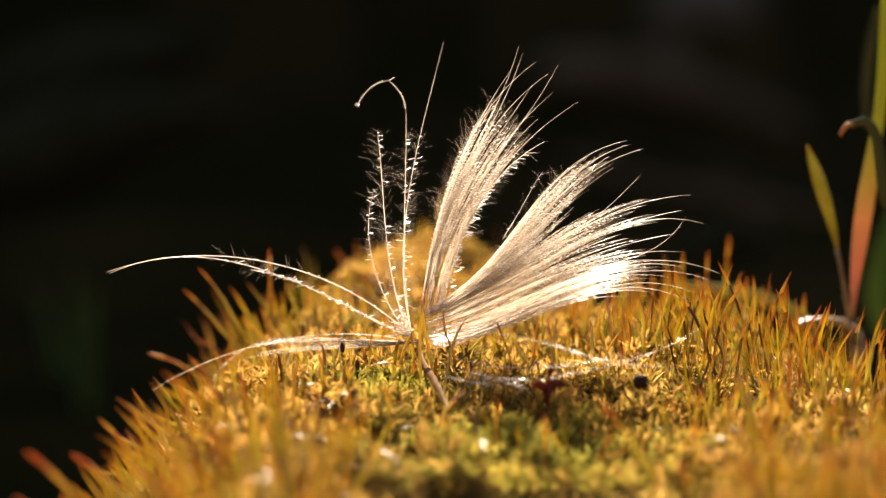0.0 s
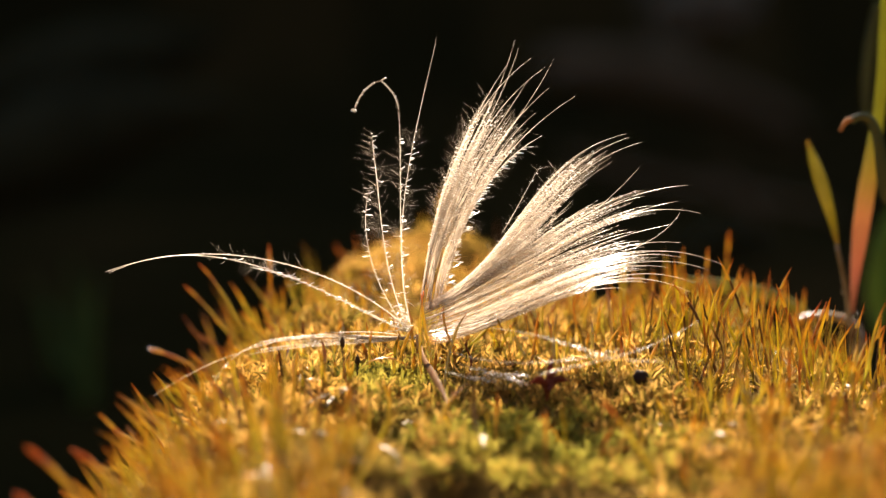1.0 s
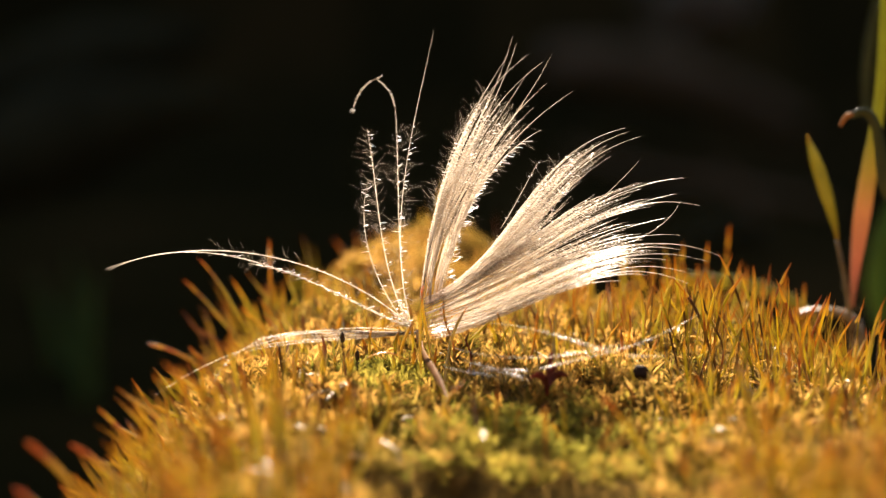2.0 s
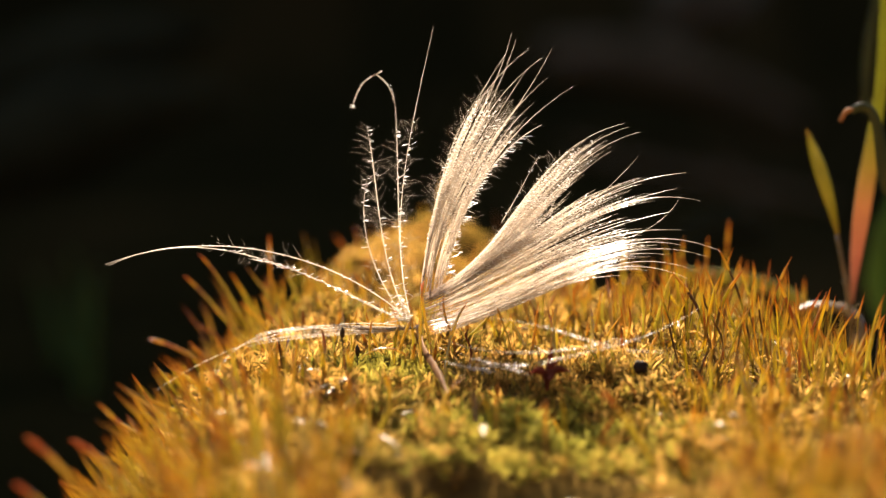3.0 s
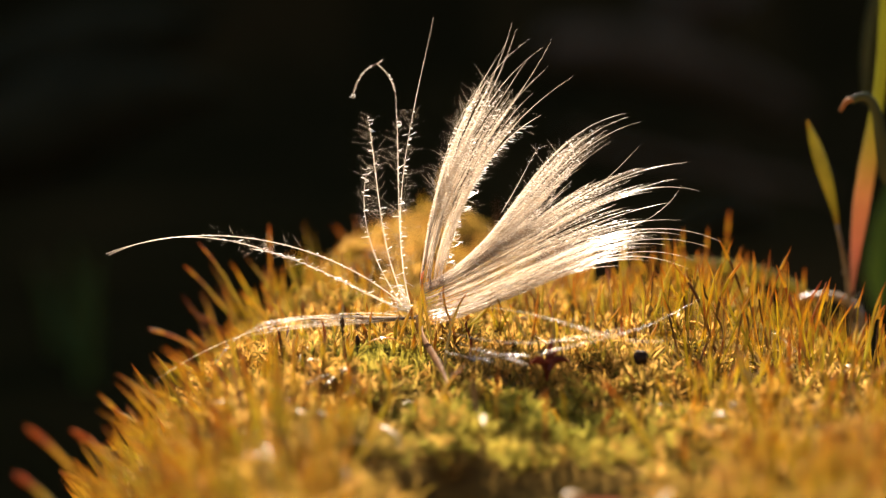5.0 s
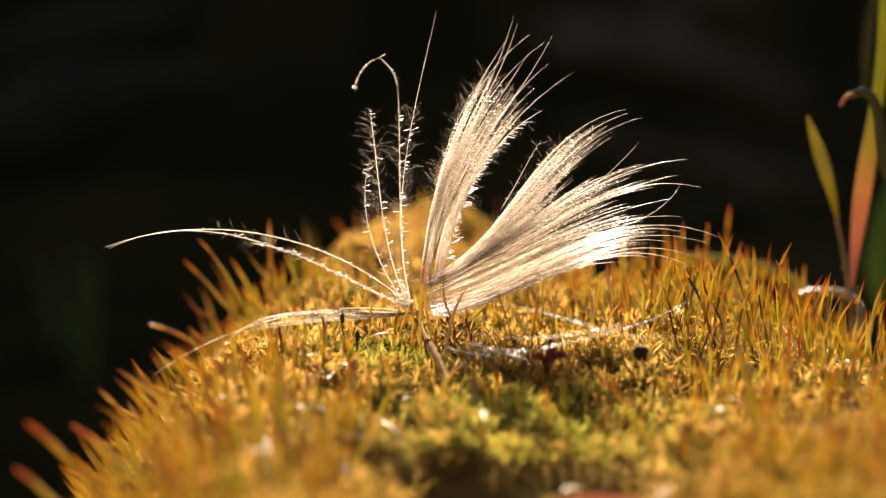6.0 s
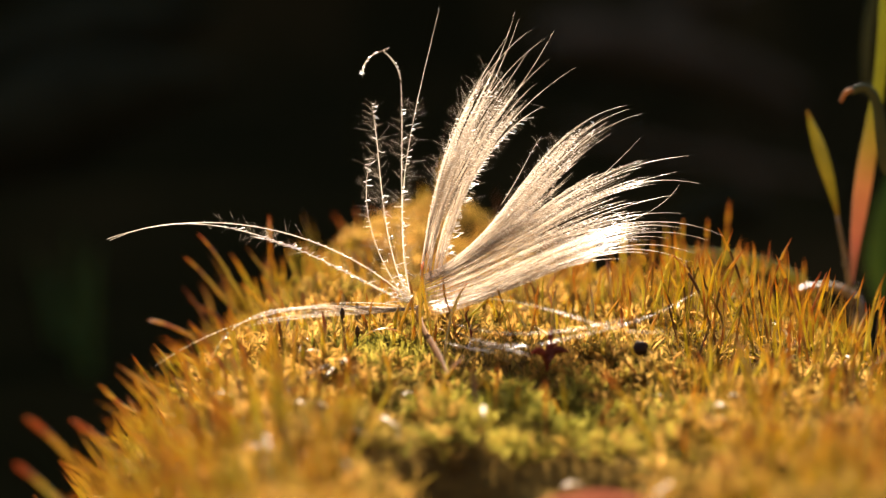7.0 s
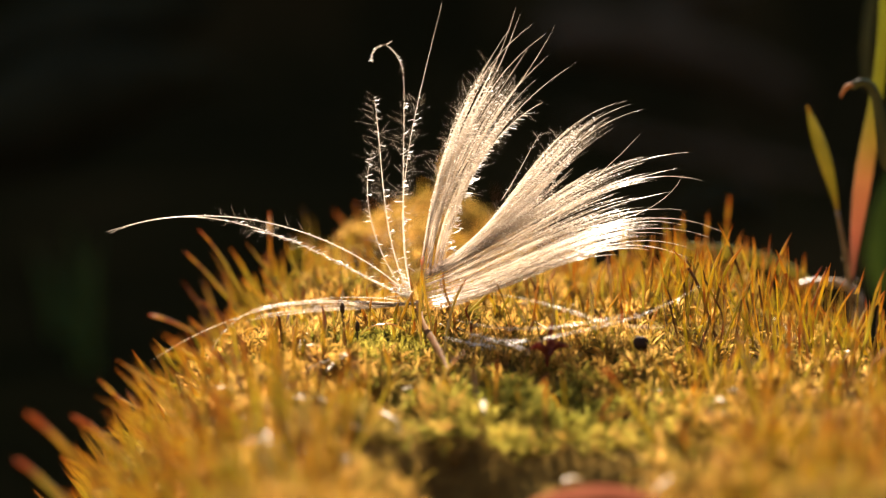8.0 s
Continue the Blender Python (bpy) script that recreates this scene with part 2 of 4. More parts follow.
def cushion_top(x, y):
    """Height in mm of the moss cushion over (x, y) in mm."""
    x, y = np.asarray(x, float), np.asarray(y, float)
    z = ripple(x, y) - 3.8 * smooth_step(4, -36, y)
    z = z + 4.4 * np.exp(-((x + 5) / 15) ** 2 - ((y - 76) / 20) ** 2)
    edge = np.interp(y, [-160, -80, -40, 0, 30, 70], [-12, -14.5, -16, -15.5, -13, -6])
    z = z - 0.032 * np.maximum(0, edge - x) ** 2
    back = 33 + 50 * np.exp(-((x + 5) / 18) ** 2) - 22 * smooth_step(28, 44, x)
    z = z - 0.012 * np.maximum(0, y - back) ** 2
    z = z - 0.012 * np.maximum(0, -95 - y) ** 2
    z = z - 0.01 * np.maximum(0, x - 62) ** 2 - 0.022 * np.maximum(0, x - 38) ** 2 * smooth_step(-30, 0, y)
    return np.maximum(z, -62 + 0 * z)


# ---- ground: one sheet to the horizon, with banks added behind and around to block sun and sky ----
def build_ground():
    near = np.linspace(-3.0, 2.6, 113)
    far = np.array([4, 7, 12, 25, 60, 150, 400, 900.0])
    xs = np.concatenate((-far[::-1], np.linspace(-2.4, 2.4, 81), far))
    ys = np.concatenate((-far[::-1], near, far))
    gx, gy = np.meshgrid(xs, ys, indexing="ij")
    # back bank: its unseen height is added to throw the background into shade
    bank = 1.15 * smooth_step(0.92, 1.30, gy + 0.06 * np.sin(3.1 * gx) + 0.03 * np.sin(7.7 * gx + 1))
    z = -0.060 + bank + 0.008 * np.sin(9 * gx + 2 * gy) * np.sin(7 * gy + 0.7) + 0.02 * bank * np.sin(11 * gx + 5 * gy)
    # unseen rises behind the camera and at the sides, added against skylight
    z = np.maximum(z, -0.06 + 1.9 * smooth_step(-0.8, -2.2, gy) * (1 + 0.1 * np.sin(5 * gx)))
    z = np.maximum(z, -0.06 + 0.9 * smooth_step(0.9, 2.0, abs(gx) + 0.1 * np.sin(4 * gy)))
    v = np.stack((gx, gy, z), -1).reshape(-1, 3)
    m = len(ys)
    i, j = np.meshgrid(np.arange(len(xs) - 1), np.arange(m - 1), indexing="ij")
    a = i * m + j
    f = np.stack((a, a + m, a + m + 1, a + 1), -1).reshape(-1, 4)
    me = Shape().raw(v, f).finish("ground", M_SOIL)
    tagged(new("ground", me), "near-black garden soil with banks added to block sun and sky", "ground", kind="structure")


build_ground()


def build_cushion():
    xs, ys = np.arange(-100, 131, 2.0), np.arange(-175, 141, 2.0)
    gx, gy = np.meshgrid(xs, ys, indexing="ij")
    z = cushion_top(gx, gy) - 0.6
    v = np.stack((gx, gy, z), -1).reshape(-1, 3) * MM
    m = len(ys)
    i, j = np.meshgrid(np.arange(len(xs) - 1), np.arange(m - 1), indexing="ij")
    a = i * m + j
    f = np.stack((a, a + m, a + m + 1, a + 1), -1).reshape(-1, 4)
    me = Shape().raw(v, f).finish("moss_cushion", M_PEAT)
    tagged(new("moss_cushion", me), "rounded cushion of golden green moss on dark soil", "moss", kind="structure")


build_cushion()


def leaf_mesh(rng, name, x, y, z, k, mat, long=1.0):
    """Tufts of k small pointed leaves, one tuft at each place, as one mesh."""
    n = len(x)
    turn = rng.uniform(0, 2 * np.pi, (n, k))
    rise = rng.uniform(0.3, 1.5, (n, k))
    size = long * rng.uniform(1.2, 3.6, (n, k)) * rng.uniform(0.7, 1.3, (n, 1))
    lift = rng.uniform(0.0, 1.6, (n, k))
    wide = size * rng.uniform(0.032, 0.06, (n, k))
    out = np.stack((np.cos(turn) * np.cos(rise), np.sin(turn) * np.cos(rise), np.sin(rise)), -1)
    side = np.stack((-np.sin(turn), np.cos(turn), 0 * turn), -1)
    foot = np.stack((x[:, None] + 0 * turn, y[:, None] + 0 * turn, z[:, None] - 0.5 + lift), -1)
    up = np.array((0, 0, 1))
    mid = foot + out * (0.45 * size)[..., None] + up * (0.06 * size)[..., None]
    tip = foot + out * size[..., None] - up * (0.12 * size)[..., None]
    v = np.stack((foot, mid + side * wide[..., None], tip, mid - side * wide[..., None]), 2).reshape(-1, 3) * MM
    q = np.arange(n * k)[:, None] * 4
    f = np.concatenate((q + np.array((0, 1, 2)), q + np.array((0, 2, 3))))
    return Shape().raw(v, f).finish(name, mat, smooth=False)


def build_moss_leaves():
    """The leafy shoots all over the cushion: golden on the rim, greener and shorter in the clearing."""
    rng = np.random.default_rng(4)
    n = 25000
    x, y = rng.uniform(-72, 78, n), rng.uniform(-110, 108, n)
    z = cushion_top(x, y)
    clump = np.sin(0.62 * x + 1.1 * np.sin(0.31 * y)) * np.sin(0.5 * y + 0.8 * np.sin(0.43 * x)) + rng.normal(0, 0.25, n)
    clump = np.maximum(clump, 0.6 - 1.4 * (((x - 6) / 30) ** 2 + ((y + 10) / 18) ** 2))
    z = z + 0.9 * np.clip(clump, -1, 1)
    ok = (z > -45) & (np.exp(-((x - 9) / 18) ** 4) * smooth_step(-37, -45, y) < rng.uniform(0.2, 0.95, n))
    ok &= (clump > -0.45) | (rng.random(n) < 0.3)
    ok &= (y < 46) | (clump > 0.15)
    ok &= (rng.random(n) < np.where(y < -14, 0.5, 0.18)) | (x < 26) | (y < -26)
    green = np.maximum(np.exp(-((x - 12) / 22) ** 2 - ((y + 32) / 20) ** 2), np.exp(-((x + 7) / 10) ** 2 - ((y + 8) / 9) ** 2)) > rng.uniform(0.3, 0.95, n)
    gold, moist = ok & ~green, ok & green
    tagged(new("moss_leaves", leaf_mesh(rng, "moss_leaves", x[gold], y[gold], z[gold], 17, M_MOSS, 0.82)),
           "dense leafy shoots of golden moss on the cushion", "moss", kind="stuff")
    tagged(new("green_moss_leaves", leaf_mesh(rng, "green_moss_leaves", x[moist], y[moist], z[moist], 20, M_GREEN, 0.66)),
           "short green moss shoots in the clearing below the feather", "moss", kind="stuff")


build_moss_leaves()


def stalk_path(rng, foot, length, lean, turn, n=8):
    """A moss stalk in mm: rises, leans, and bows one way and back."""
    t = np.linspace(0, 1, n)
    bow, back = rng.normal(0.1, 0.3), rng.normal(0, 0.05)
    off = length * (np.sin(lean) * t + bow * 0.4 * t * t + back * np.sin(2 * np.pi * t) * 0.5)
    h = length * (np.cos(lean) * t - 0.14 * abs(bow) * t * t)
    wob = rng.normal(0, 0.05) * length * np.sin(np.pi * t)
    return np.stack((foot[0] + off * np.cos(turn) - wob * np.sin(turn), foot[1] + off * np.sin(turn) + wob * np.cos(turn), foot[2] + h), -1)


STALK_RADII = np.array((0.9, 1.0, 1.0, 1.05, 1.15, 1.3, 1.0, 0.15))


def stalk_density(x, y):
    """How thickly the stalks stand: thick along the rim, thin in the clearing round the feather and on the far mound."""
    d = 0.34 + 0 * x
    d = d + 0.95 * smooth_step(-10, -20, x) + 0.9 * smooth_step(24, 31, x) * smooth_step(-40, -12, y)
    d = d + 0.35 * smooth_step(4, 14, y) + 0.6 * smooth_step(-24, -60, y) * (smooth_step(2, -16, x) + smooth_step(26, 36, x))
    clearing = np.maximum(np.exp(-((x - 8) / 24) ** 2 - ((y + 16) / 18) ** 2), 0.9 * np.exp(-((x + 26) / 18) ** 2 - ((y + 4) / 12) ** 2))
    rim_gap = 0.9 * np.exp(-((x + 35) / 15) ** 2 - (y / 14) ** 2)
    far = 0.9 * smooth_step(34, 50, y)
    return np.clip(d * (1 - 0.8 * clearing) * (1 - rim_gap) * (1 - far), 0, 1)


def lean_of(rng, x, y):
    """Stalks lean outwards on the flank and all ways elsewhere."""
    rim = float(smooth_step(-8, -30, x))
    turn = rng.uniform(0, 2 * math.pi) * (1 - rim) + rim * rng.normal(math.pi, 0.5)
    return max(0.02, rng.normal(0.2, 0.22) + rim * rng.uniform(0.0, 0.6)), turn


def build_stalks():
    rng = np.random.default_rng(11)
    shape = Shape()
    made = 0
    while made < 3000:
        x, y = rng.uniform(-66, 72), rng.uniform(-88, 90)
        if rng.random() > stalk_density(x, y) or (abs(y) < 13 and x > 27) or (y < -38 and -9 < x < 28):
            continue
        z = float(cushion_top(x, y))
        made += 1
        if z < -42:
            continue
        lean, turn = lean_of(rng, x, y)
        low = 0.62 * math.exp(-((x + 28) / 15) ** 2 - ((y + 4) / 15) ** 2), 0.6 * math.exp(-((x - 12) / 22) ** 2 - ((y + 18) / 13) ** 2), 0.5 * math.exp(-((x + 22) / 16) ** 2 - ((y - 20) / 14) ** 2)
        length = rng.uniform(5.0, 11.0) * (1.25 if x < -18 else 1.0) * math.prod(1 - q for q in low)
        p = stalk_path(rng, (x, y, z - 0.5), length, lean, turn)
        shape.tube(p * MM, STALK_RADII * rng.uniform(0.08, 0.21) * MM, 4, flat=0.45, caps=False)
    me = shape.finish("moss_stalks", M_STALK)
    tagged(new("moss_stalks", me), "slender golden moss stalks with reddish tips", "moss", kind="stuff")


build_stalks()


def build_single_stalks():
    """The stalks that can be told apart one by one, on the rim beside the feather and behind it: a stem and a reddish cap."""
    rng = np.random.default_rng(23)
    kinds = []
    for i in range(30):
        p = stalk_path(rng, (0, 0, 0), rng.uniform(8.0, 14.5), rng.uniform(0.0, 0.22), 0.0, 10)
        r = rng.uniform(0.07, 0.21)
        stem = Shape().tube(p[:8] * MM, np.array((0.7, 0.8, 0.85, 0.9, 0.95, 1.0, 1.05, 1.0)) * r * MM, 6, flat=0.5, caps=False)
        cap = Shape().tube(bezier((p[7], p[7] * 0.6 + p[8] * 0.4, p[8], p[9]), 6) * MM, np.array((1.0, 1.12, 1.1, 0.85, 0.55, 0.08)) * r * MM, 6, flat=0.55, caps=False)
        kinds.append((stem.finish("stem", M_STEM), cap.finish("cap", M_CAP)))
    made = 0
    while made < 290:
        patch = made % 10
        if patch < 6:
            x, y = rng.uniform(26, 58), rng.uniform(-16, 13)
        elif patch < 9:
            x, y = rng.uniform(6, 30), rng.uniform(2, 24)
        else:
            x, y = rng.uniform(-34, -14), rng.uniform(12, 34)
        if x > 44 and y > 2:
            continue
        z = float(cushion_top(x, y))
        lean, turn = lean_of(rng, x, y)
        ob = new("moss_stalk")
        ob.matrix_basis = Matrix.Translation((x * MM, y * MM, (z - 0.5) * MM)) \
            @ pose(0, 0, 0, rng.normal(0, 7), rng.normal(0, 9) + (math.degrees(lean) * math.cos(turn) if x < 0 else 0), math.degrees(turn)) \
            @ Matrix.Scale(rng.uniform(0.62, 1.12) if x > 26 else rng.uniform(0.4, 0.75), 4)
        for name, me in zip(("stem", "cap"), kinds[made % 30]):
            new(name, me).parent = ob
        tagged(ob, "slender golden moss stalk with a reddish cap", "moss stalk", "moss stalks")
        made += 1


build_single_stalks()


# ---- the feather ----
BASE = (-3.1, 0.0, 4.5)
feather = new("feather")
feather.location = [c * MM for c in BASE]
tagged(feather, "cream downy feather lying on golden moss", "feather")


def flat_curve(p, depth, n):
    """A curve sketched as (x, z) in mm, bowed by depth = (root, tip) in y."""
    c = bezier(p, n)
    t = np.linspace(0, 1, n)
    return np.stack((c[:, 0], depth[0] + (depth[1] - depth[0]) * t ** 1.3, c[:, 1]), -1)


def spot_on(rng, path, first, last):
    """A random place on a barb and the way the barb runs there."""
    n = len(path)
    t = rng.uniform(first, last) * (n - 1)
    i = min(int(t), n - 2)
    tan = path[i + 1] - path[i]
    return path[i] + tan * (t - i), tan / np.linalg.norm(tan)


def fine_hairs(shape, rng, path, count, reach, first=0.1, last=0.95, left=0.5, thick=0.007, open_range=(0.6, 1.4)):
    """Hair-fine barbules that stand off a barb, mostly straight, forward-leaning; left: the share on its left side."""
    for _ in range(count * 2 // 3):
        p, tan = spot_on(rng, path, first, last)
        sidew = np.cross(tan, (0, 1, 0))
        sidew = sidew / (np.linalg.norm(sidew) + 1e-9) * (1 if rng.random() < left else -1)
        a, sw = rng.uniform(*open_range), rng.normal(0, 0.5)
        way = tan * math.cos(a) + (sidew * math.cos(sw) + np.array((0, 1, 0)) * math.sin(sw)) * math.sin(a)
        ln = reach * rng.uniform(0.25, 1.0) * rng.uniform(0.6, 1.2)
        bend, wave = rng.normal(0, 0.12, 3), rng.normal(0, 0.018, 3)
        s = np.linspace(0, 1, 6)[:, None]
        shape.tube((p + way * ln * s + bend * ln * s * s + wave * ln * np.sin(s * 6)) * MM, thick * np.array((1.2, 1.0, 1.0, 0.95, 0.85, 0.6)) * rng.uniform(0.7, 1.3) * MM, 3, caps=False, along=1.0)


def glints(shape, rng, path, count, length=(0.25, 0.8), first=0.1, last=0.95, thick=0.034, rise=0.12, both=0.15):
    """Short thick pale dashes that draw the sun's glints, nearly level, mostly on the sunny side of the barb."""
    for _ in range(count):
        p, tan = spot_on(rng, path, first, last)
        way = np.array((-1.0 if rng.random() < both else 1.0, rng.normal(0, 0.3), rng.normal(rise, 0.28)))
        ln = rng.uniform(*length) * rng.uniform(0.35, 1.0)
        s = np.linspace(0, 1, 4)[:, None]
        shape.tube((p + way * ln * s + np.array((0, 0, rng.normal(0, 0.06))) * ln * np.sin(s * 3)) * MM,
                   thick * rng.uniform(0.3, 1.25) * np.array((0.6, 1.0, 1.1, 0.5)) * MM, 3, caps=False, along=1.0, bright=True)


def beaded(rng, path, r0, r1, n=64, bead=0.3):
    """A finer path along a barb with uneven, beaded radii that thin out at the tip."""
    t, at = np.linspace(0, 1, len(path)), np.linspace(0, 1, n)
    fine = np.stack([np.interp(at, t, path[:, k]) for k in range(3)], -1)
    r = np.interp(at, (0, 0.06, 0.2, 0.85, 1), (0.55 * r0, 0.9 * r0, r0, r1, 0.35 * r1)) * (1 + bead * rng.uniform(-1, 1, n))
    return fine, r


def barb_shape(rng, path, r0=0.05, r1=0.03, hairs=0, reach=1.0, dashes=0, dash_length=(0.2, 0.6), bead=0.3, both=0.15, dash_width=0.034, start=0.0, **kw):
    fine, r = beaded(rng, path, r0, r1, bead=bead)
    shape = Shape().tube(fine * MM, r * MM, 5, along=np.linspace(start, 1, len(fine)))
    if hairs:
        fine_hairs(shape, rng, path, hairs, reach, **kw)
    if dashes:
        glints(shape, rng, path, dashes, dash_length, both=both, thick=dash_width, first=kw.get("first", 0.12), last=kw.get("last", 0.95))
    return shape


def tuft(name, rng, guides, between, depth, label, cut=(0.62, 0.92), width=(0.034, 0.052), dashes=14, hairs=4, reach=0.5, fringe=0, fringe_reach=1.6, fine=60):
    """A fan of barbs: the long guide barbs end in free tips, shorter barbs fill the fan between the guides and stray across them."""
    guides = np.asarray(guides, float)
    gaps = len(guides) - 1

    def filler(u, loose, reach_out):
        drift = rng.normal(0, 0.45)
        p = []
        for k, share in enumerate((0.0, 0.3, 0.7, 1.0)):
            v = min(max(u + drift * share, 0.0), gaps - 1e-3)
            i = int(v)
            p.append(guides[i][k] * (1 - v + i) + guides[i + 1][k] * (v - i))
        p = np.array(p) + rng.normal(0, 1, (4, 2)) * loose * np.array((0.06, 0.2, 0.3, 0.5))[:, None]
        path = flat_curve(p, (rng.normal(0, 0.6), depth + rng.normal(0, 1.8)), 40)
        return path[:max(8, int(40 * reach_out))]

    rib = barb_shape(rng, flat_curve(guides[len(guides) // 2], (0, depth), 40)[:20], 0.12, 0.05)
    for _ in range(fine):
        path = filler(rng.uniform(0, gaps), 1.0, rng.uniform(*cut))
        thin, r = beaded(rng, path[int(rng.integers(2, 10)):], 0.026, 0.012, 30)
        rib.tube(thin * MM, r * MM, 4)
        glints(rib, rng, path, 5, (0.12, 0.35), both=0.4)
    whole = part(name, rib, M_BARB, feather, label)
    for g, guide in enumerate(guides):
        path = flat_curve(guide, (0, depth + rng.normal(0, 1.2)), 40)
        outer = fringe if g < 2 else fringe // 3
        shape = barb_shape(rng, path, rng.uniform(*width) * 1.15, width[0] * 0.85, hairs + outer, fringe_reach if outer else reach, dashes, (0.15, 0.5), dash_width=0.045,
                           first=0.3, last=0.78, left=0.85 if g < 2 else 0.3)
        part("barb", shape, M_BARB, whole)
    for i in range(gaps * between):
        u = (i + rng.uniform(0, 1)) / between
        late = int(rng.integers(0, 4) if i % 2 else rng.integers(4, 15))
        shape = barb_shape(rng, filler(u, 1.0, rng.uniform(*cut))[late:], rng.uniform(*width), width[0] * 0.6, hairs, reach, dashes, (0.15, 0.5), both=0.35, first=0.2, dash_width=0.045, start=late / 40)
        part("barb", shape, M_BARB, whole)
    return whole


def lone_barb(rng, p, depth, label="", r0=0.06, r1=0.035, **kw):
    return part("barb", barb_shape(rng, flat_curve(p, depth, 30), r0, r1, start=0.1, **kw), M_BARB, feather, label)


def free_barb(rng, p, r0=0.06, r1=0.035, **kw):
    return part("barb", barb_shape(rng, bezier(p, 30), r0, r1, start=0.1, **kw), M_BARB, feather)


rng = np.random.default_rng(5)
# guide barbs from root to tip as curves in the plane (x, z)
upright = tuft("tuft", rng, [
    ((0.2, 4.4), (1.9, 16.1), (4.3, 28.2), (13.5, 35.3)), ((0.3, 4.4), (1.7, 15.5), (4.8, 25.8), (10.7, 34.4)),
    ((0.4, 4.4), (0.6, 17.4), (8.9, 26.3), (11.5, 37.4)), ((0.6, 4.4), (1.2, 17.0), (8.9, 25.8), (12.0, 36.4)),
    ((0.9, 4.4), (2.9, 15.8), (6.2, 27.5), (15.3, 34.0)), ((1.3, 4.4), (2.3, 15.6), (8.0, 24.2), (13.4, 32.6)),
    ((1.6, 4.4), (1.9, 17.6), (11.5, 24.7), (16.4, 35.0)), ((2.0, 4.4), (4.3, 14.9), (8.1, 25.0), (15.8, 31.6)),
    ((2.3, 4.4), (4.2, 15.6), (10.3, 25.0), (19.0, 30.6)), ((2.5, 4.4), (5.3, 13.3), (7.5, 22.6), (14.2, 28.4))],
    15, -2.5, "upright cream tuft of fine barbs", cut=(0.6, 0.83), dashes=9, hairs=2, fringe=120, fringe_reach=3.0, fine=60)
middle = tuft("tuft", rng, [
    ((0.6, 4.5), (11.8, 8.9), (13.2, 23.1), (25.6, 25.8)), ((0.6, 4.3), (11.9, 8.5), (14.3, 21.8), (25.9, 25.4)),
    ((0.7, 4.1), (12.6, 8.3), (15.5, 21.7), (27.4, 24.9)), ((0.7, 3.9), (11.2, 7.8), (15.5, 17.4), (23.7, 22.6)),
    ((0.8, 3.8), (8.6, 7.2), (13.8, 12.5), (18.9, 17.7)), ((0.8, 3.7), (9.0, 7.2), (14.2, 13.3), (21.1, 17.0))],
    19, -0.5, "slanting cream tuft of fine barbs", cut=(0.62, 0.92), dashes=16, hairs=3, fringe=60, fringe_reach=1.8, fine=70)
right = tuft("tuft", rng, [
    ((0.7, 3.8), (10.4, 6.8), (15.1, 15.6), (24.1, 17.9)),
    ((0.7, 3.6), (12.3, 8.7), (20.5, 19.0), (33.0, 20.0)), ((0.8, 3.3), (10.8, 7.9), (17.8, 15.9), (27.8, 18.3)),
    ((0.8, 3.0), (12.2, 8.0), (20.7, 15.7), (31.8, 18.0)), ((0.8, 2.7), (13.5, 6.6), (21.9, 19.4), (34.8, 16.3)),
    ((0.9, 2.4), (12.0, 7.3), (21.0, 13.0), (31.3, 14.9)), ((0.9, 2.0), (12.7, 5.9), (21.3, 13.6), (32.3, 12.8)),
    ((1.0, 1.6), (12.6, 4.5), (20.4, 12.6), (30.8, 11.5))],
    15, -0.5, "wide gleaming cream tuft of fine barbs", cut=(0.6, 0.9), dashes=16, hairs=3, fine=70)
right_low = tuft("tuft", rng, [
    ((1.0, 1.4), (14.5, 5.2), (25.1, 15.3), (37.7, 9.6)), ((1.1, 1.1), (13.3, 3.8), (21.7, 12.8), (32.6, 10.5)),
    ((1.2, 0.9), (14.4, 3.7), (24.2, 13.2), (36.1, 8.9)), ((1.3, 0.6), (13.1, 2.4), (20.7, 11.1), (31.0, 9.2)),
    ((1.4, 0.3), (14.0, 2.0), (22.9, 11.9), (34.1, 7.6)), ((1.6, 0.0), (13.4, 2.5), (22.9, 11.3), (33.8, 5.9)),
    ((1.9, -0.5), (10.8, 1.5), (17.4, 7.3), (25.9, 7.2))],
    14, 2.0, "low gleaming cream tuft of fine barbs", cut=(0.6, 0.88), dashes=15, hairs=3, fine=60)

# loose barbs
side_a = lone_barb(rng, [(-0.9, 1.1), (-10.8, 10.3), (-26.4, 13.0), (-38.9, 8.1)], (0, 1), r0=0.07, r1=0.052, hairs=93, reach=2.5, dashes=40, both=0.5, first=0.1, last=0.7, dash_width=0.046)
side_b = lone_barb(rng, [(-1.3, 1.0), (-12.7, 6.3), (-25.8, 14.3), (-38.6, 7.8)], (0, 2), r0=0.07, r1=0.048, hairs=76, reach=2.0, dashes=95, dash_length=(0.3, 1.1), both=0.7, first=0.06, last=0.62, dash_width=0.055)
side_c = lone_barb(rng, [(-1.3, 1.0), (-7.9, 3.5), (-13.7, 7.9), (-21.0, 8.8)], (0, 1), r1=0.03, hairs=68, reach=2.2, dashes=60, dash_length=(0.3, 1.0), both=0.6, first=0.06, last=0.98, dash_width=0.046)
low_a = free_barb(rng, [(-0.3, 0.0, 0.3), (-10.3, -5.5, 3.1), (-22.7, -7.2, 0.5), (-31.9, -10.0, -5.9)], hairs=20, reach=0.5, dashes=40, both=0.5, last=0.6)
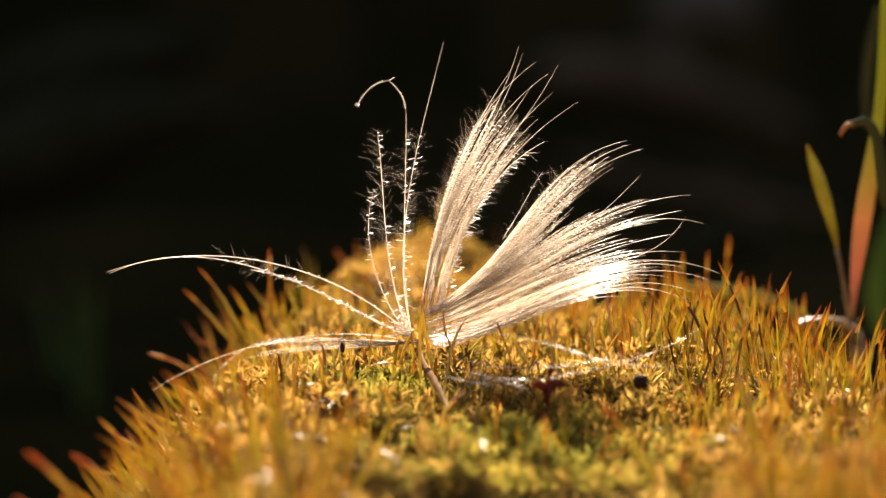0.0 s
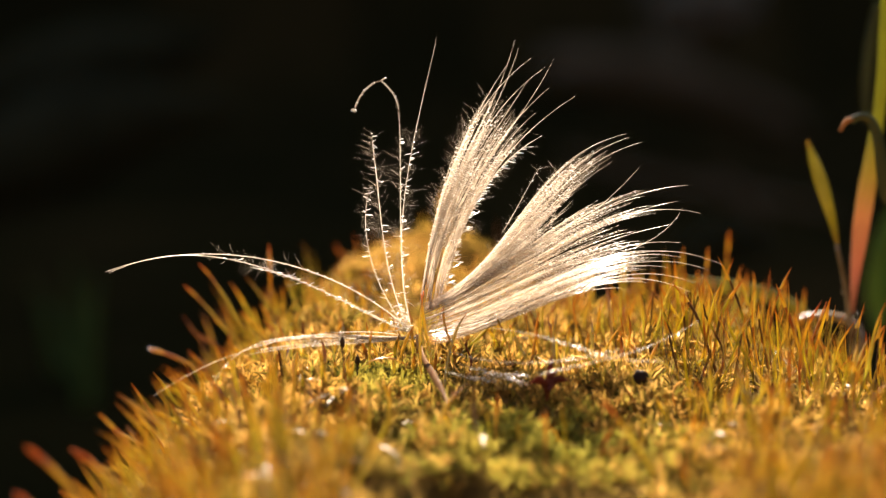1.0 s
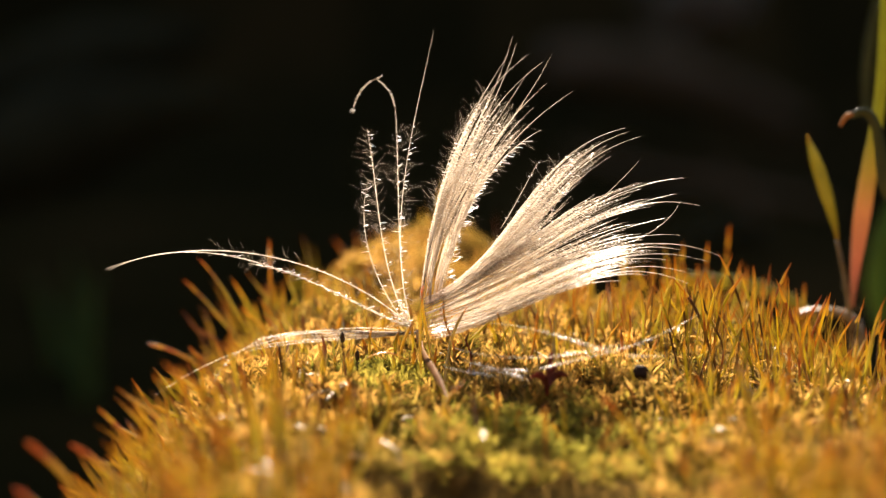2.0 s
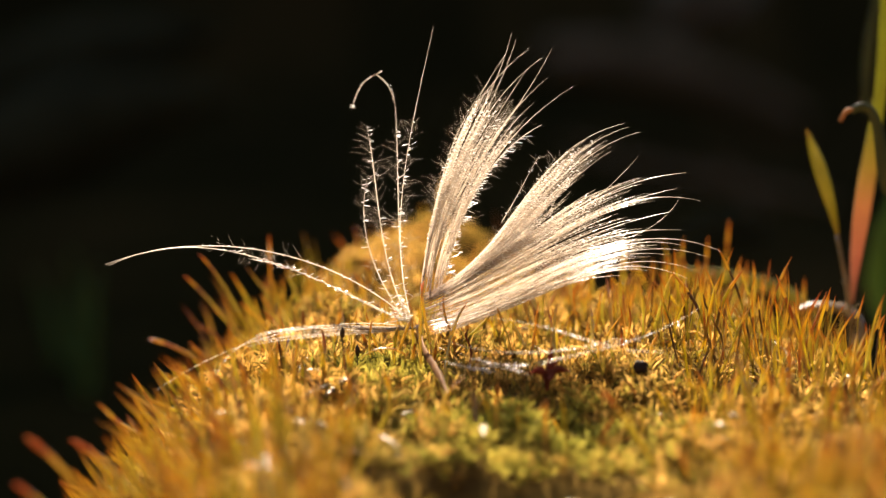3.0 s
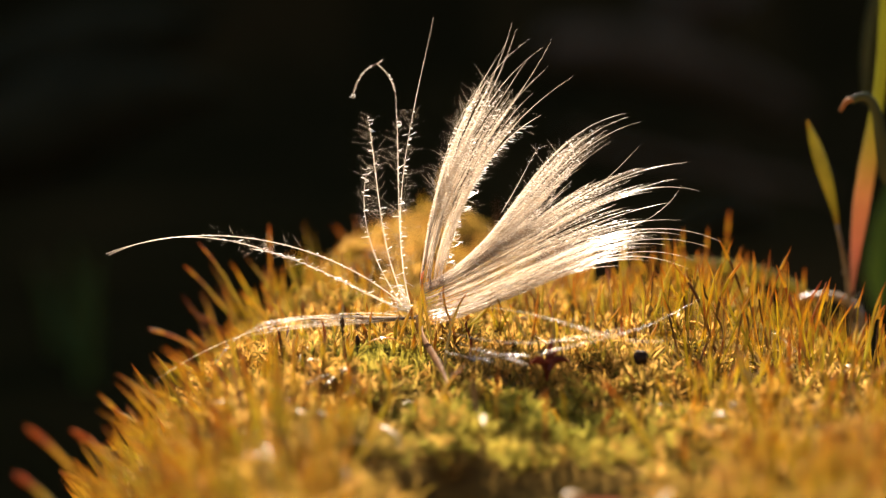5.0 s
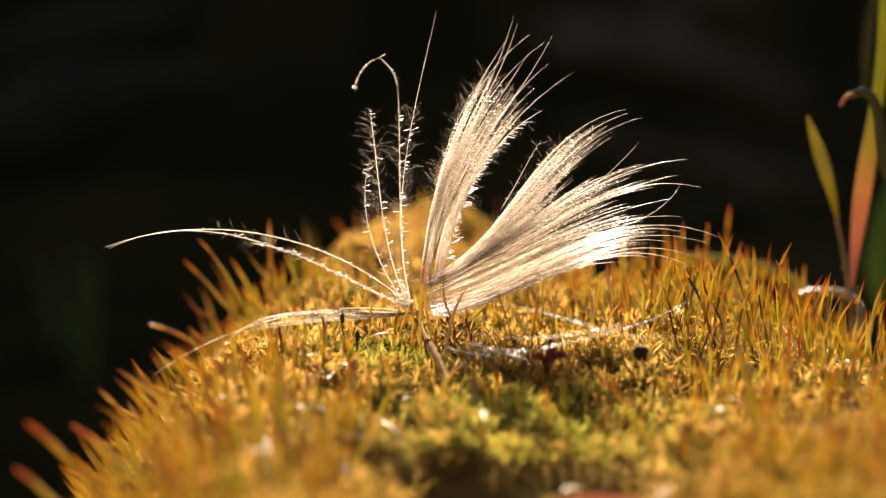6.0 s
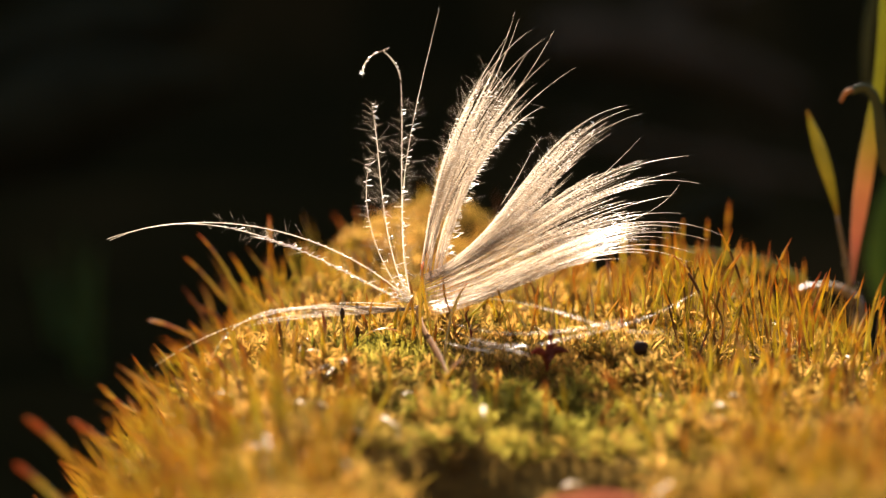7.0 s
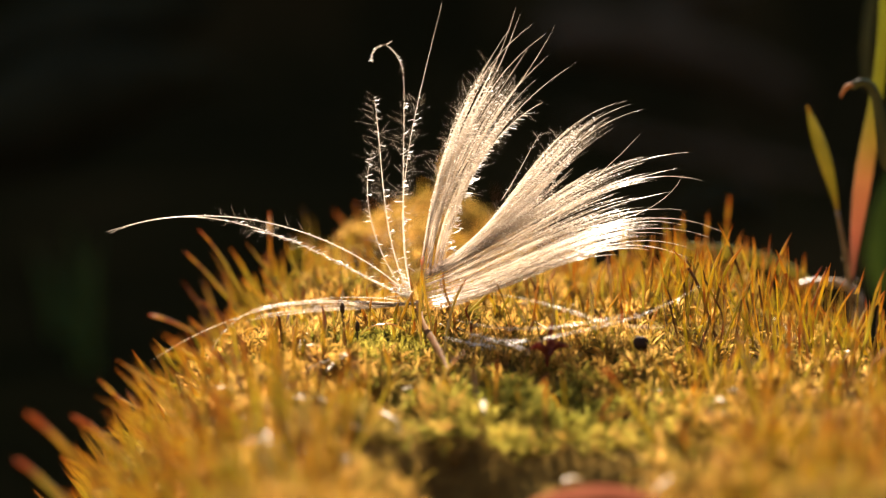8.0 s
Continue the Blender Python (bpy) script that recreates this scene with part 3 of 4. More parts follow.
low_b = free_barb(rng, [(-0.3, 0.0, 0.3), (-8.5, -4.3, -0.8), (-21.6, -7.3, 5.6), (-25.4, -12.0, -5.8)], hairs=20, reach=0.5, dashes=40, both=0.5)
LOW_EDGES = np.array([[(-0.3, 0.0, 0.4), (-6.2, -4.3, 0.9), (-13.4, -4.2, 2.1), (-19.8, -7.0, 0.5)],
                      [(-0.3, 0.0, 0.2), (-6.2, -5.0, 0.2), (-14.4, -4.3, 0.2), (-20.9, -8.0, -0.7)]])
low_c = free_barb(rng, LOW_EDGES[0], r0=0.1, r1=0.05, hairs=15, reach=0.5, dashes=25, both=0.5)
low_d = free_barb(rng, LOW_EDGES[1], r0=0.06, r1=0.03, hairs=15, reach=0.5, dashes=25, both=0.5)
low_lock = [low_c, low_d]
for u in rng.uniform(0.0, 1.0, 24):
    p = LOW_EDGES[0] * (1 - u) + LOW_EDGES[1] * u + rng.normal(0, 0.12, (4, 3)) * np.array((0, 1, 1, 2))[:, None]
    low_lock.append(part("barb", barb_shape(rng, bezier(p, 30)[:int(rng.integers(12, 31))], 0.044, 0.022, 8, 0.6, 12, (0.15, 0.5), both=0.5, dash_width=0.026, start=0.12), M_BARB, feather))
snapped = free_barb(rng, [(-1.0, 0.0, 1.1), (-4.9, -3.2, 8.6), (-4.7, -3.9, 17.8), (-6.1, -6.0, 26.2)], r1=0.045, hairs=204, reach=2.9, dashes=29, dash_length=(0.4, 1.2), left=0.7, last=0.99, dash_width=0.046)
bowed = lone_barb(rng, [(-1.3, 1.1), (-5.3, 6.1), (-7.9, 12.7), (-6.2, 19.1)], (0, 2), hairs=136, reach=2.1, dashes=28, dash_length=(0.4, 1.1), both=0.5, last=0.99, dash_width=0.046)
curled = free_barb(rng, [(-0.8, 0.0, 1.1), (-2.9, -3.8, 9.7), (-2.1, -4.2, 19.4), (-2.7, -6.5, 28.6)], r1=0.042, hairs=161, reach=2.8, dashes=29, dash_length=(0.3, 1.2), last=0.9, dash_width=0.046)
wisp = lone_barb(rng, [(-0.8, 1.1), (-4.2, 13.5), (-0.6, 25.8), (1.9, 37.8)], (0, -2), r0=0.055, r1=0.024, hairs=136, reach=2.5, dashes=23, dash_length=(0.3, 1.2), last=0.68, left=0.4, dash_width=0.046)
slant = lone_barb(rng, [(3.2, 5.6), (4.6, 13.5), (8.1, 21.6), (15.3, 25.2)], (0, 4), r0=0.05, r1=0.055, hairs=119, reach=1.9, dashes=80, dash_length=(0.5, 1.5), both=0.05, left=0.3, first=0.05, last=0.9, dash_width=0.05)
slant_b = lone_barb(rng, [(2.6, 5.6), (4.4, 12.6), (6.6, 18.6), (9.6, 22.6)], (0, 2), r0=0.045, r1=0.03, hairs=51, reach=1.5, dashes=54, dash_length=(0.5, 1.4), both=0.1, left=0.3, first=0.05, last=0.98, dash_width=0.046)
stray = lone_barb(rng, [(18.2, 13.5), (21.5, 15.8), (24.6, 18.4), (27.4, 21.4)], (0, 3), r0=0.03, r1=0.022)
stray_b = lone_barb(rng, [(10.2, 13.3), (12.6, 17.0), (13.9, 20.0), (15.2, 21.6)], (0, 3), r0=0.04, r1=0.026, hairs=34, reach=1.6, dashes=8, left=0.6)
stray_c = lone_barb(rng, [(15.7, 14.2), (17.1, 15.8), (17.7, 17.8), (19.0, 19.5)], (0, 3), r0=0.03, r1=0.022, hairs=12, reach=0.9, dashes=14, dash_length=(0.4, 0.9))
hooked = lone_barb(rng, [(11.2, 6.1), (16.9, 11.5), (28.6, 9.2), (32.4, 17.2)], (0, -2), r1=0.026, hairs=5, reach=0.4, dashes=14)
under_a = free_barb(rng, [(3.2, -8.8, 0.4), (7.6, -17.8, -0.3), (16.0, -26.9, 1.2), (24.5, -23.6, 3.0)], r0=0.03, r1=0.045, hairs=20, reach=0.5, dashes=60, both=0.5)
under_b = free_barb(rng, [(14.0, -25.0, 0.1), (22.5, -25.2, 2.3), (26.7, -14.4, 0.5), (34.1, -11.8, 4.7)], r0=0.05, r1=0.026, hairs=30, reach=0.5, dashes=80, both=0.5, last=0.7)
under_c = free_barb(rng, [(9.0, -9.8, 3.1), (13.8, -15.4, 3.7), (17.3, -23.6, 3.4), (23.6, -25.6, 2.0)], r0=0.03, r1=0.05, hairs=20, reach=0.6, dashes=50, both=0.5, first=0.35)
under_d = free_barb(rng, [(3.2, -16.9, -0.9), (5.4, -17.7, -1.6), (7.4, -19.0, -1.5), (9.5, -20.0, -1.7)], r0=0.03, r1=0.035, hairs=40, reach=0.8, dashes=60, dash_length=(0.3, 0.9), both=0.5)
under_e = free_barb(rng, [(4.6, -10.8, -0.6), (6.4, -14.3, -1.4), (9.3, -17.9, -1.3), (13.4, -19.0, -1.1)], r0=0.025, r1=0.035, hairs=40, reach=0.8, dashes=60, dash_length=(0.3, 0.9), both=0.5, first=0.3)
under_f = free_barb(rng, [(6.8, -17.9, -1.1), (9.2, -18.6, -0.9), (11.3, -19.9, -1.7), (13.3, -21.0, -1.8)], r0=0.025, r1=0.035, hairs=40, reach=0.8, dashes=50, dash_length=(0.3, 0.9), both=0.5)
under_g = free_barb(rng, [(24.5, -21.9, 1.3), (25.9, -21.9, 1.1), (27.5, -21.9, 1.1), (29.1, -20.9, 0.9)], r0=0.045, r1=0.026, dashes=10, both=0.5)

# a downy tangle where the loose barbs spring from the root
tangle = []
for u in np.linspace(0, 1, 12):
    end = np.array((-1.2 - 3.6 * rng.uniform(0.4, 1.0) * (1 - 0.5 * u), rng.normal(0, 1.0), 1.0 + 4.6 * u * rng.uniform(0.5, 1.0)))
    foot = np.array((-0.8, 0.0, 0.8))
    tangle.append(part("barb", barb_shape(rng, bezier((foot, foot * 0.6 + end * 0.4 + (0, 0, 0.4), foot * 0.3 + end * 0.7 + (0, 0, 0.3), end), 16), 0.03, 0.016, 20, 1.0, 16, (0.2, 0.7),
                                              both=0.5, start=0.3, first=0.15, last=1.0), M_BARB, feather))

# the curled barb ends in a hook that slowly opens
HOOK, BEND = np.array((-2.7, -6.5, 28.6)), np.array((-5.0, -6.5, 32.4))
arc_shape = barb_shape(rng, bezier((HOOK, (-2.8, -6.5, 30.1), (-3.7, -6.5, 31.6), BEND), 10), 0.046, 0.05, 12, 0.6, 12, (0.1, 0.3), last=0.6)
arc_shape.tube(np.array([BEND + (0.0, 0, -0.02), BEND + (0.3, 0, 0.15), BEND + (0.72, 0, 0.42)]) * MM, 0.05 * MM, 5)
part("barb_bend", arc_shape, M_BARB, curled)
hook_path = bezier(((0, 0, 0), (-1.7, 0, -0.6), (-2.6, 0, -2.4), (-2.8, 0, -4.0)), 12)
hook_shape = barb_shape(rng, hook_path, 0.052, 0.05, 26, 0.4, 22, (0.1, 0.3), both=0.5)
fine_hairs(hook_shape, rng, hook_path, 14, 0.6, first=0.94, last=1.0, thick=0.02, open_range=(0.2, 2.0))
glints(hook_shape, rng, hook_path, 8, (0.2, 0.5), first=0.94, last=1.0, both=0.7)
hook = part("barb_tip", hook_shape, M_BARB, curled, "hooked barb end with a bright speck")
hook.location = BEND * MM

# the quill and the withered sheath at its foot
quill_shape = Shape().tube(bezier([(-0.1, 0.5, 0.6), (0.1, 0.3, -0.6), (0.6, -0.5, -3), (1.4, -1, -5.5)], 10) * MM, np.linspace(0.3, 0.36, 10) * MM, 8)
part("quill", quill_shape, M_QUILL, feather, "short brown quill")

# ---- grass and dead leaves round about ----


def blade(name, p, widths, mat, label, category="grass", thick=0.12, turn=0.0, fold=0.25, ref=None):
    """A grass blade or leaf along a curve in mm, with a shallow fold and real thickness."""
    c = bezier(p, 16)
    t = np.linspace(0, 1, 16)
    w = np.interp(t, np.linspace(0, 1, len(widths)), widths)[:, None] / 2
    tan = np.gradient(c, axis=0)
    tan /= np.linalg.norm(tan, axis=1)[:, None]
    ref = np.array((math.sin(turn), math.cos(turn), 0.15) if ref is None else ref)
    sidew = np.cross(tan, ref)
    sidew /= np.linalg.norm(sidew, axis=1)[:, None]
    nor = np.cross(sidew, tan)
    rows = [c + sidew * w * u + nor * (fold * w * abs(u) + s * thick / 2) for s, u in ((1, -1), (1, -0.5), (1, 0), (1, 0.5), (1, 1), (-1, 1), (-1, 0.5), (-1, 0), (-1, -0.5), (-1, -1))]
    k = len(rows)
    v = np.stack(rows, 1).reshape(-1, 3) * MM
    i, j = np.meshgrid(np.arange(15), np.arange(k), indexing="ij")
    a, b = i * k + j, i * k + (j + 1) % k
    f = np.stack((a, b, b + k, a + k), -1).reshape(-1, 4)
    return tagged(new(name, Shape().raw(v, f, np.repeat(t, k)).finish(name, mat)), label, category)


def thread(name, p, radii, mat, label, category, sides=6):
    c = bezier(p, 14)
    r = np.interp(np.linspace(0, 1, 14), np.linspace(0, 1, len(radii)), radii)
    return tagged(new(name, Shape().tube(c * MM, r * MM, sides).finish(name, mat)), label, category)


def pebble(name, at, size, mat, label, category, seed, rows=14, cols=20):
    """A rounded uneven lump; size: half axes in mm."""
    noise_at = Vector((seed * 3.1, seed * 1.7, 0))
    v = []
    for i in range(rows + 1):
        a = math.pi * i / rows
        for j in range(cols):
            b = 2 * math.pi * j / cols
            d = Vector((math.sin(a) * math.cos(b), math.sin(a) * math.sin(b), math.cos(a)))
            k = 1 + 0.22 * noise.noise(d * 1.6 + noise_at) + 0.08 * noise.noise(d * 5 + noise_at)
            v.append([c + s * u * k for c, s, u in zip(at, size, d)])
    f = [[i * cols + j, (i + 1) * cols + j, (i + 1) * cols + (j + 1) % cols, i * cols + (j + 1) % cols] for i in range(rows) for j in range(cols)]
    return tagged(new(name, Shape().raw(np.array(v) * MM, f).finish(name, mat)), label, category)


# grass beside the cushion
blade("grass_shoot", [(52.9, 32.0, 11.8), (51.9, 31.2, 16.8), (50.2, 33.3, 21.3), (48.8, 34.0, 26.0)], (0.4, 1.0, 1.5, 1.9, 1.9, 1.3, 0.2), M_GRASS, "yellow green grass blade with a pointed tip", turn=0.4)
blade("grass_shoot", [(55.0, 32.0, 2.9), (56.0, 32.8, 17.4), (60.0, 36.4, 31.1), (60.0, 38.0, 45.6)], (0.5, 1.5, 2.5, 2.7, 2.1, 1.7, 2.0, 2.4, 2.2), M_PINK, "tall grass blade, reddish below and yellow green above", turn=-0.3)
blade("grass_shoot", [(59.3, 26.0, 18.7), (57.0, 26.0, 19.8), (58.5, 26.0, 32.9), (53.6, 26.0, 29.3)], (2.4, 2.0, 1.7, 1.4, 1.2, 0.9), M_DULL, "dull green grass blade bent over at its tip", turn=0.2)
blade("grass_shoot", [(61.5, 70.0, 25.0), (61.2, 70.0, 30.8), (61.8, 70.0, 36.6), (63.1, 70.0, 42.3)], (0.6, 1.6, 1.8, 1.4), M_DULL, "dull green grass blade behind the others", turn=0.1)
blade("grass_shoot", [(51.3, 44.0, -0.3), (46.2, 43.2, 4.5), (38.7, 47.0, 4.4), (32.2, 46.0, 5.1)], (1.0, 2.0, 2.2, 2.0, 1.6, 1.2), M_FADED, "pale green grass blade lying on the moss", turn=0.1)
thread("withered_tip", [(53.8, 25.8, 29.4), (53.2, 25.8, 29.9), (52.6, 25.8, 29.0), (52.2, 25.8, 28.0)], (0.3, 0.36, 0.3, 0.25), M_HUSK, "curled brown tip of a dull green blade", "grass")
thread("straw", [(47.5, 35.0, 1.3), (51.4, 36.0, 2.5), (59.1, 32.7, 3.1), (55.4, 32.0, -4.6)], (0.5, 0.6, 0.7, 0.7), M_STRAW, "bent beige straw lying over the moss", "straw")
thread("grass_straw", [(55.4, 32.0, -8.0), (54.9, 32.0, 2.8), (53.9, 32.0, 7.5), (52.8, 32.0, 12.1)], (0.35, 0.32, 0.3, 0.26), M_STRAW, "thin dry grass stem with dew drops", "grass")
for dx, dy, dz, r in ((53.3, 31.6, 9.6, 0.35), (54.0, 31.5, 5.8, 0.5), (55.6, 31.6, 2.7, 0.35), (56.0, 31.6, 1.2, 0.4), (55.7, 31.6, -0.6, 0.35), (45.6, 34.4, 2.3, 0.45)):
    drop = pebble("dew_drop", (dx, dy, dz), (r, r, r), M_DEW, "clear dew drop on a stem", "drop", 1, 8, 12)
    drop["group"] = "dew drops"

# what lies on the moss
blade("withered_sheath", [(-2.7, -0.8, 3.7), (-2.9, -8.0, 2.7), (-0.9, -15.2, 2.0), (0.4, -22.4, 0.6)], (0.4, 0.9, 1.4, 1.2, 0.4), M_HUSK, "withered brown sheath in the moss under the feather", "leaf", turn=0.5, fold=0.7)
for a in ([(-2.4, -11.1, -2.3), (-2.8, -6.9, 2.6), (-3.1, -4.9, 6.8), (-2.4, -2.8, 11.1)], [(-0.8, -9.0, -0.6), (-1.5, -5.9, 4.4), (-2.4, -4.9, 6.4), (-2.7, -2.8, 10.8)], [(-0.1, -17.2, -2.4), (0.1, -11.1, 2.6), (0.9, -8.0, 6.6), (2.9, -6.9, 9.0)], [(10.0, -14.0, 4.5), (8.9, -12.0, 6.2), (8.3, -11.0, 7.4), (8.1, -11.0, 8.2)],
          [(13.3, -16.0, 3.8), (13.1, -14.0, 5.8), (13.3, -13.0, 7.7), (13.7, -12.0, 9.6)]):
    tagged(thread("moss_stalk", a, (0.15, 0.18, 0.19, 0.18, 0.05), M_YELLOW, "slender yellow moss stalk with a reddish tip", "moss stalk"), group="moss stalks")


def long_stalk(foot, tip, bow, r):
    """A long leaning moss stalk from foot to tip, bowed upwards."""
    a, b = np.array(foot), np.array(tip)
    c = bezier((a, a * 0.66 + b * 0.34 + (0, 0, bow), a * 0.33 + b * 0.67 + (0, 0, bow), b), 14) - a
    big = tagged(new("moss_stalk"), "long golden moss stalk with a reddish cap, leaning out", "moss stalk", "moss stalks")
    big.location = a * MM
    part("stem", Shape().tube(c[:11] * MM, np.linspace(0.9, 1.0, 11) * r * MM, 6, caps=False), M_STALK, big)
    part("cap", Shape().tube(c[10:] * MM, np.array((1.0, 1.2, 1.0, 0.2)) * r * MM, 6, caps=False), M_RUST if r > 0.22 else M_CAP, big)


# on the near flank
long_stalk((-37.0, -55.2, -6.6), (-44.4, -57.4, 2.5), 1.2, 0.33)
long_stalk((-38.4, -61.6, -8.6), (-45.2, -61.6, -1.6), 1.0, 0.32)
long_stalk((-33.2, -46.8, -7.0), (-40.9, -46.8, 0.1), 1.0, 0.28)
long_stalk((-31.6, -29.8, -8.0), (-39.5, -31.9, 1.3), 0.6, 0.2)
long_stalk((-31.4, -12.0, -9.1), (-37.6, -12.0, 1.2), 0.3, 0.11)
long_stalk((-29.7, -20.0, -6.7), (-36.3, -20.0, 0.1), 0.3, 0.11)
# on the far flank
long_stalk((-30.0, 32.0, -7.3), (-39.7, 32.0, -2.0), 1.2, 0.2)
long_stalk((-27.1, 34.0, -3.0), (-35.0, 34.0, 6.4), 0.9, 0.17)
long_stalk((-25.5, 28.0, -1.2), (-32.6, 28.0, 10.3), 1.6, 0.16)
long_stalk((-23.2, 34.0, -1.5), (-23.4, 34.0, 12.0), 0.1, 0.2)
# arched over the clearing
long_stalk((-10.2, -8.0, 2.2), (-4.3, -8.0, 2.6), 1.6, 0.1)
long_stalk((15.3, -14.0, 1.4), (11.9, -14.0, 5.1), 0.6, 0.1)
long_stalk((8.4, -6.0, 3.1), (6.6, -6.0, 8.3), 0.2, 0.11)
long_stalk((20.9, -12.0, 2.0), (18.9, -12.0, 7.6), 0.3, 0.1)
long_stalk((28.9, -14.0, 1.7), (22.9, -12.0, 5.5), 0.9, 0.1)
long_stalk((23.7, -40.4, -4.2), (17.7, -42.5, 4.8), 0.6, 0.24)
long_stalk((22.6, -20.0, 2.4), (21.5, -20.0, 5.4), 0.2, 0.1)
long_stalk((18.8, -20.0, 2.4), (19.1, -20.0, 5.6), 0.1, 0.1)
# beside the grass
long_stalk((38.4, 44.0, -1.5), (39.5, 44.0, 12.7), 0.2, 0.2)
long_stalk((40.8, 40.0, -1.7), (41.4, 40.0, 6.2), 0.2, 0.2)
for x, top, r in ((30.5, 9.4, 0.18), (32.4, 11.6, 0.2), (34.4, 8.6, 0.18), (35.7, 11.6, 0.2), (41.0, 8.4, 0.2), (43.2, 6.9, 0.18), (46.2, 7.4, 0.21), (48.8, 6.0, 0.2)):
    long_stalk((x - 0.7, 33.0, float(cushion_top(x, 33.0)) - 0.5), (x, 34.0, top), 0.2, r)
long_stalk((49.3, -3.0, -3.1), (54.5, -3.0, 6.9), 0.8, 0.14)
long_stalk((46.9, 0.0, -2.9), (51.0, 0.0, 2.8), 0.3, 0.11)
long_stalk((46.1, -4.0, -2.9), (49.1, -4.0, 4.2), 0.2, 0.11)

for a in ([(-11.8, -10.0, -1.8), (-11.2, -10.0, 1.0), (-12.2, -10.0, 3.1), (-12.2, -10.0, 5.2)], [(-9.9, -9.0, -1.3), (-10.3, -9.0, 0.1), (-10.4, -9.0, 1.5), (-10.4, -9.0, 2.8)]):
    sprout = tagged(new("spore_stalk"), "thin moss stem with a dark spore capsule", "spore stalk", "spore stalks")
    end = np.array(a[3])
    sprout.location = np.array(a[0]) * MM
    end = end - np.array(a[0])
    part("stem", Shape().tube((bezier(a, 10) - np.array(a[0])) * MM, np.linspace(0.12, 0.08, 10) * MM, 6), M_CAPSULE, sprout)
    cap = Shape().tube((end + np.array([(0, 0, z) for z in (-0.1, 0.2, 0.6, 1.0, 1.25, 1.4)])) * MM, np.array((0.1, 0.26, 0.33, 0.27, 0.14, 0.04)) * MM, 8)
    part("capsule", cap, M_CAPSULE, sprout, "dark brown spore capsule")
thread("twig", [(2.9, -6.0, 0.4), (4.5, -6.0, 4.0), (1.8, -6.0, 4.5), (3.2, -6.0, 5.6)], (0.14, 0.12, 0.15, 0.08), M_DARKLEAF, "tiny dark red twisted twig", "twig")
for tip, w in (((12.8, -18.5, 5.2), 0.9), ((14.7, -19.0, 2.2), 1.2), ((10.2, -19.0, 2.0), 1.3), ((13.9, -17.5, 3.6), 0.8), ((12.5, -20.0, 1.2), 1.6)):
    heart, end = np.array((12.4, -17.5, 2.2)), np.array(tip) + (0.2, 1.0, 0.3)
    bow = np.array((0.1, 0.3, 0.5))
    tagged(blade("red_leaf_scrap", [heart - (0, 0, 2.2), heart + (0, 0, 0.4), (heart + end) / 2 + bow, end], (0.4, 0.55 * w, 0.75 * w, 0.1), M_DARKLEAF, "crumpled dark red leaf scrap on the moss", "leaf", fold=0.7), group="leaf scraps")
pebble("seed", (23.8, -12.6, 2.0), (0.95, 0.9, 0.9), M_SEED, "small round black seed on the moss", "seed", 3)
blade("dead_leaf", [(4.9, -63.9, -9.2), (11.0, -63.9, -2.6), (20.5, -63.9, -2.1), (28.4, -63.9, -9.2)], (3, 9, 12, 9, 3), M_DEAD, "arched russet dead leaf on the moss", "leaf", ref=(0.1, 0.2, 1.0), fold=-0.3, thick=0.3)
# pale flakes added for blurred glints on the moss, a few as dry scraps
flake_rng = np.random.default_rng(31)
for i in range(80):
    fx, fy = flake_rng.uniform(-36, 62), flake_rng.uniform(-80, 20)
    if i < 14:
        fx, fy = ((-19.6, -5), (-21, -50), (4.6, -34), (31, -37), (49, -10), (14, -54), (-17, -8), (50, -3), (-17, -22), (-15.5, -20), (-19, -24), (-14, -30), (-21, -18), (-12, -18))[i]
    if i >= 58:
        fx, fy = flake_rng.uniform(-34, -4), flake_rng.uniform(-62, -8)
    fz = float(cushion_top(fx, fy)) + flake_rng.uniform(0.8, 2.2)
    a, ln = flake_rng.uniform(0, math.pi), flake_rng.uniform(0.8, 2.4) * (1.4 if 8 <= i < 14 else 1.0)
    d = np.array((math.cos(a), math.sin(a), flake_rng.uniform(-0.3, 0.5))) * ln
    c = np.array((fx, fy, fz))
    w = flake_rng.uniform(0.4, 0.9)
    f = blade("glint_flake", [c - d, c - d * 0.3 + (0, 0, 0.3), c + d * 0.3 + (0, 0, 0.3), c + d], (0.3 * w, w, w, 0.2 * w), M_FLAKE, "pale dry flake on the moss, added to give a glint", "flake",
              ref=(flake_rng.normal(0, 0.4), flake_rng.normal(0, 0.4), 1.0))
    f["group"] = "dry flakes"

# the shaded garden behind
limb_path = bezier([(36.2, 760.0, -21.9), (65.0, 760.0, -19.8), (96.8, 770.0, -27.9), (133.5, 780.0, -46.6)], 14)
branch = tagged(new("fallen_branch"), "fallen branch on the shaded ground", "branch")
branch.location = limb_path[0] * MM
limb = limb_path - limb_path[0]
part("limb", Shape().tube(limb * MM, np.interp(np.arange(14), (0, 5, 9, 13), (8, 10, 9, 6)) * MM, 12), M_BARK, branch)
for at, way in ((4, (30, 20, 18)), (9, (-20, 30, 24))):
    part("side_twig", Shape().tube(bezier((limb[at], limb[at] + np.array(way) * 0.4, limb[at] + np.array(way) * 0.8, limb[at] + np.array(way) * 1.4), 8) * MM, np.linspace(3.5, 1.5, 8) * MM, 8), M_BARK, branch)
pebble("stone", (98.5, 820.0, 0.4), (20, 16, 16), M_PALE, "grey stone in front of the added bank", "stone", 8)
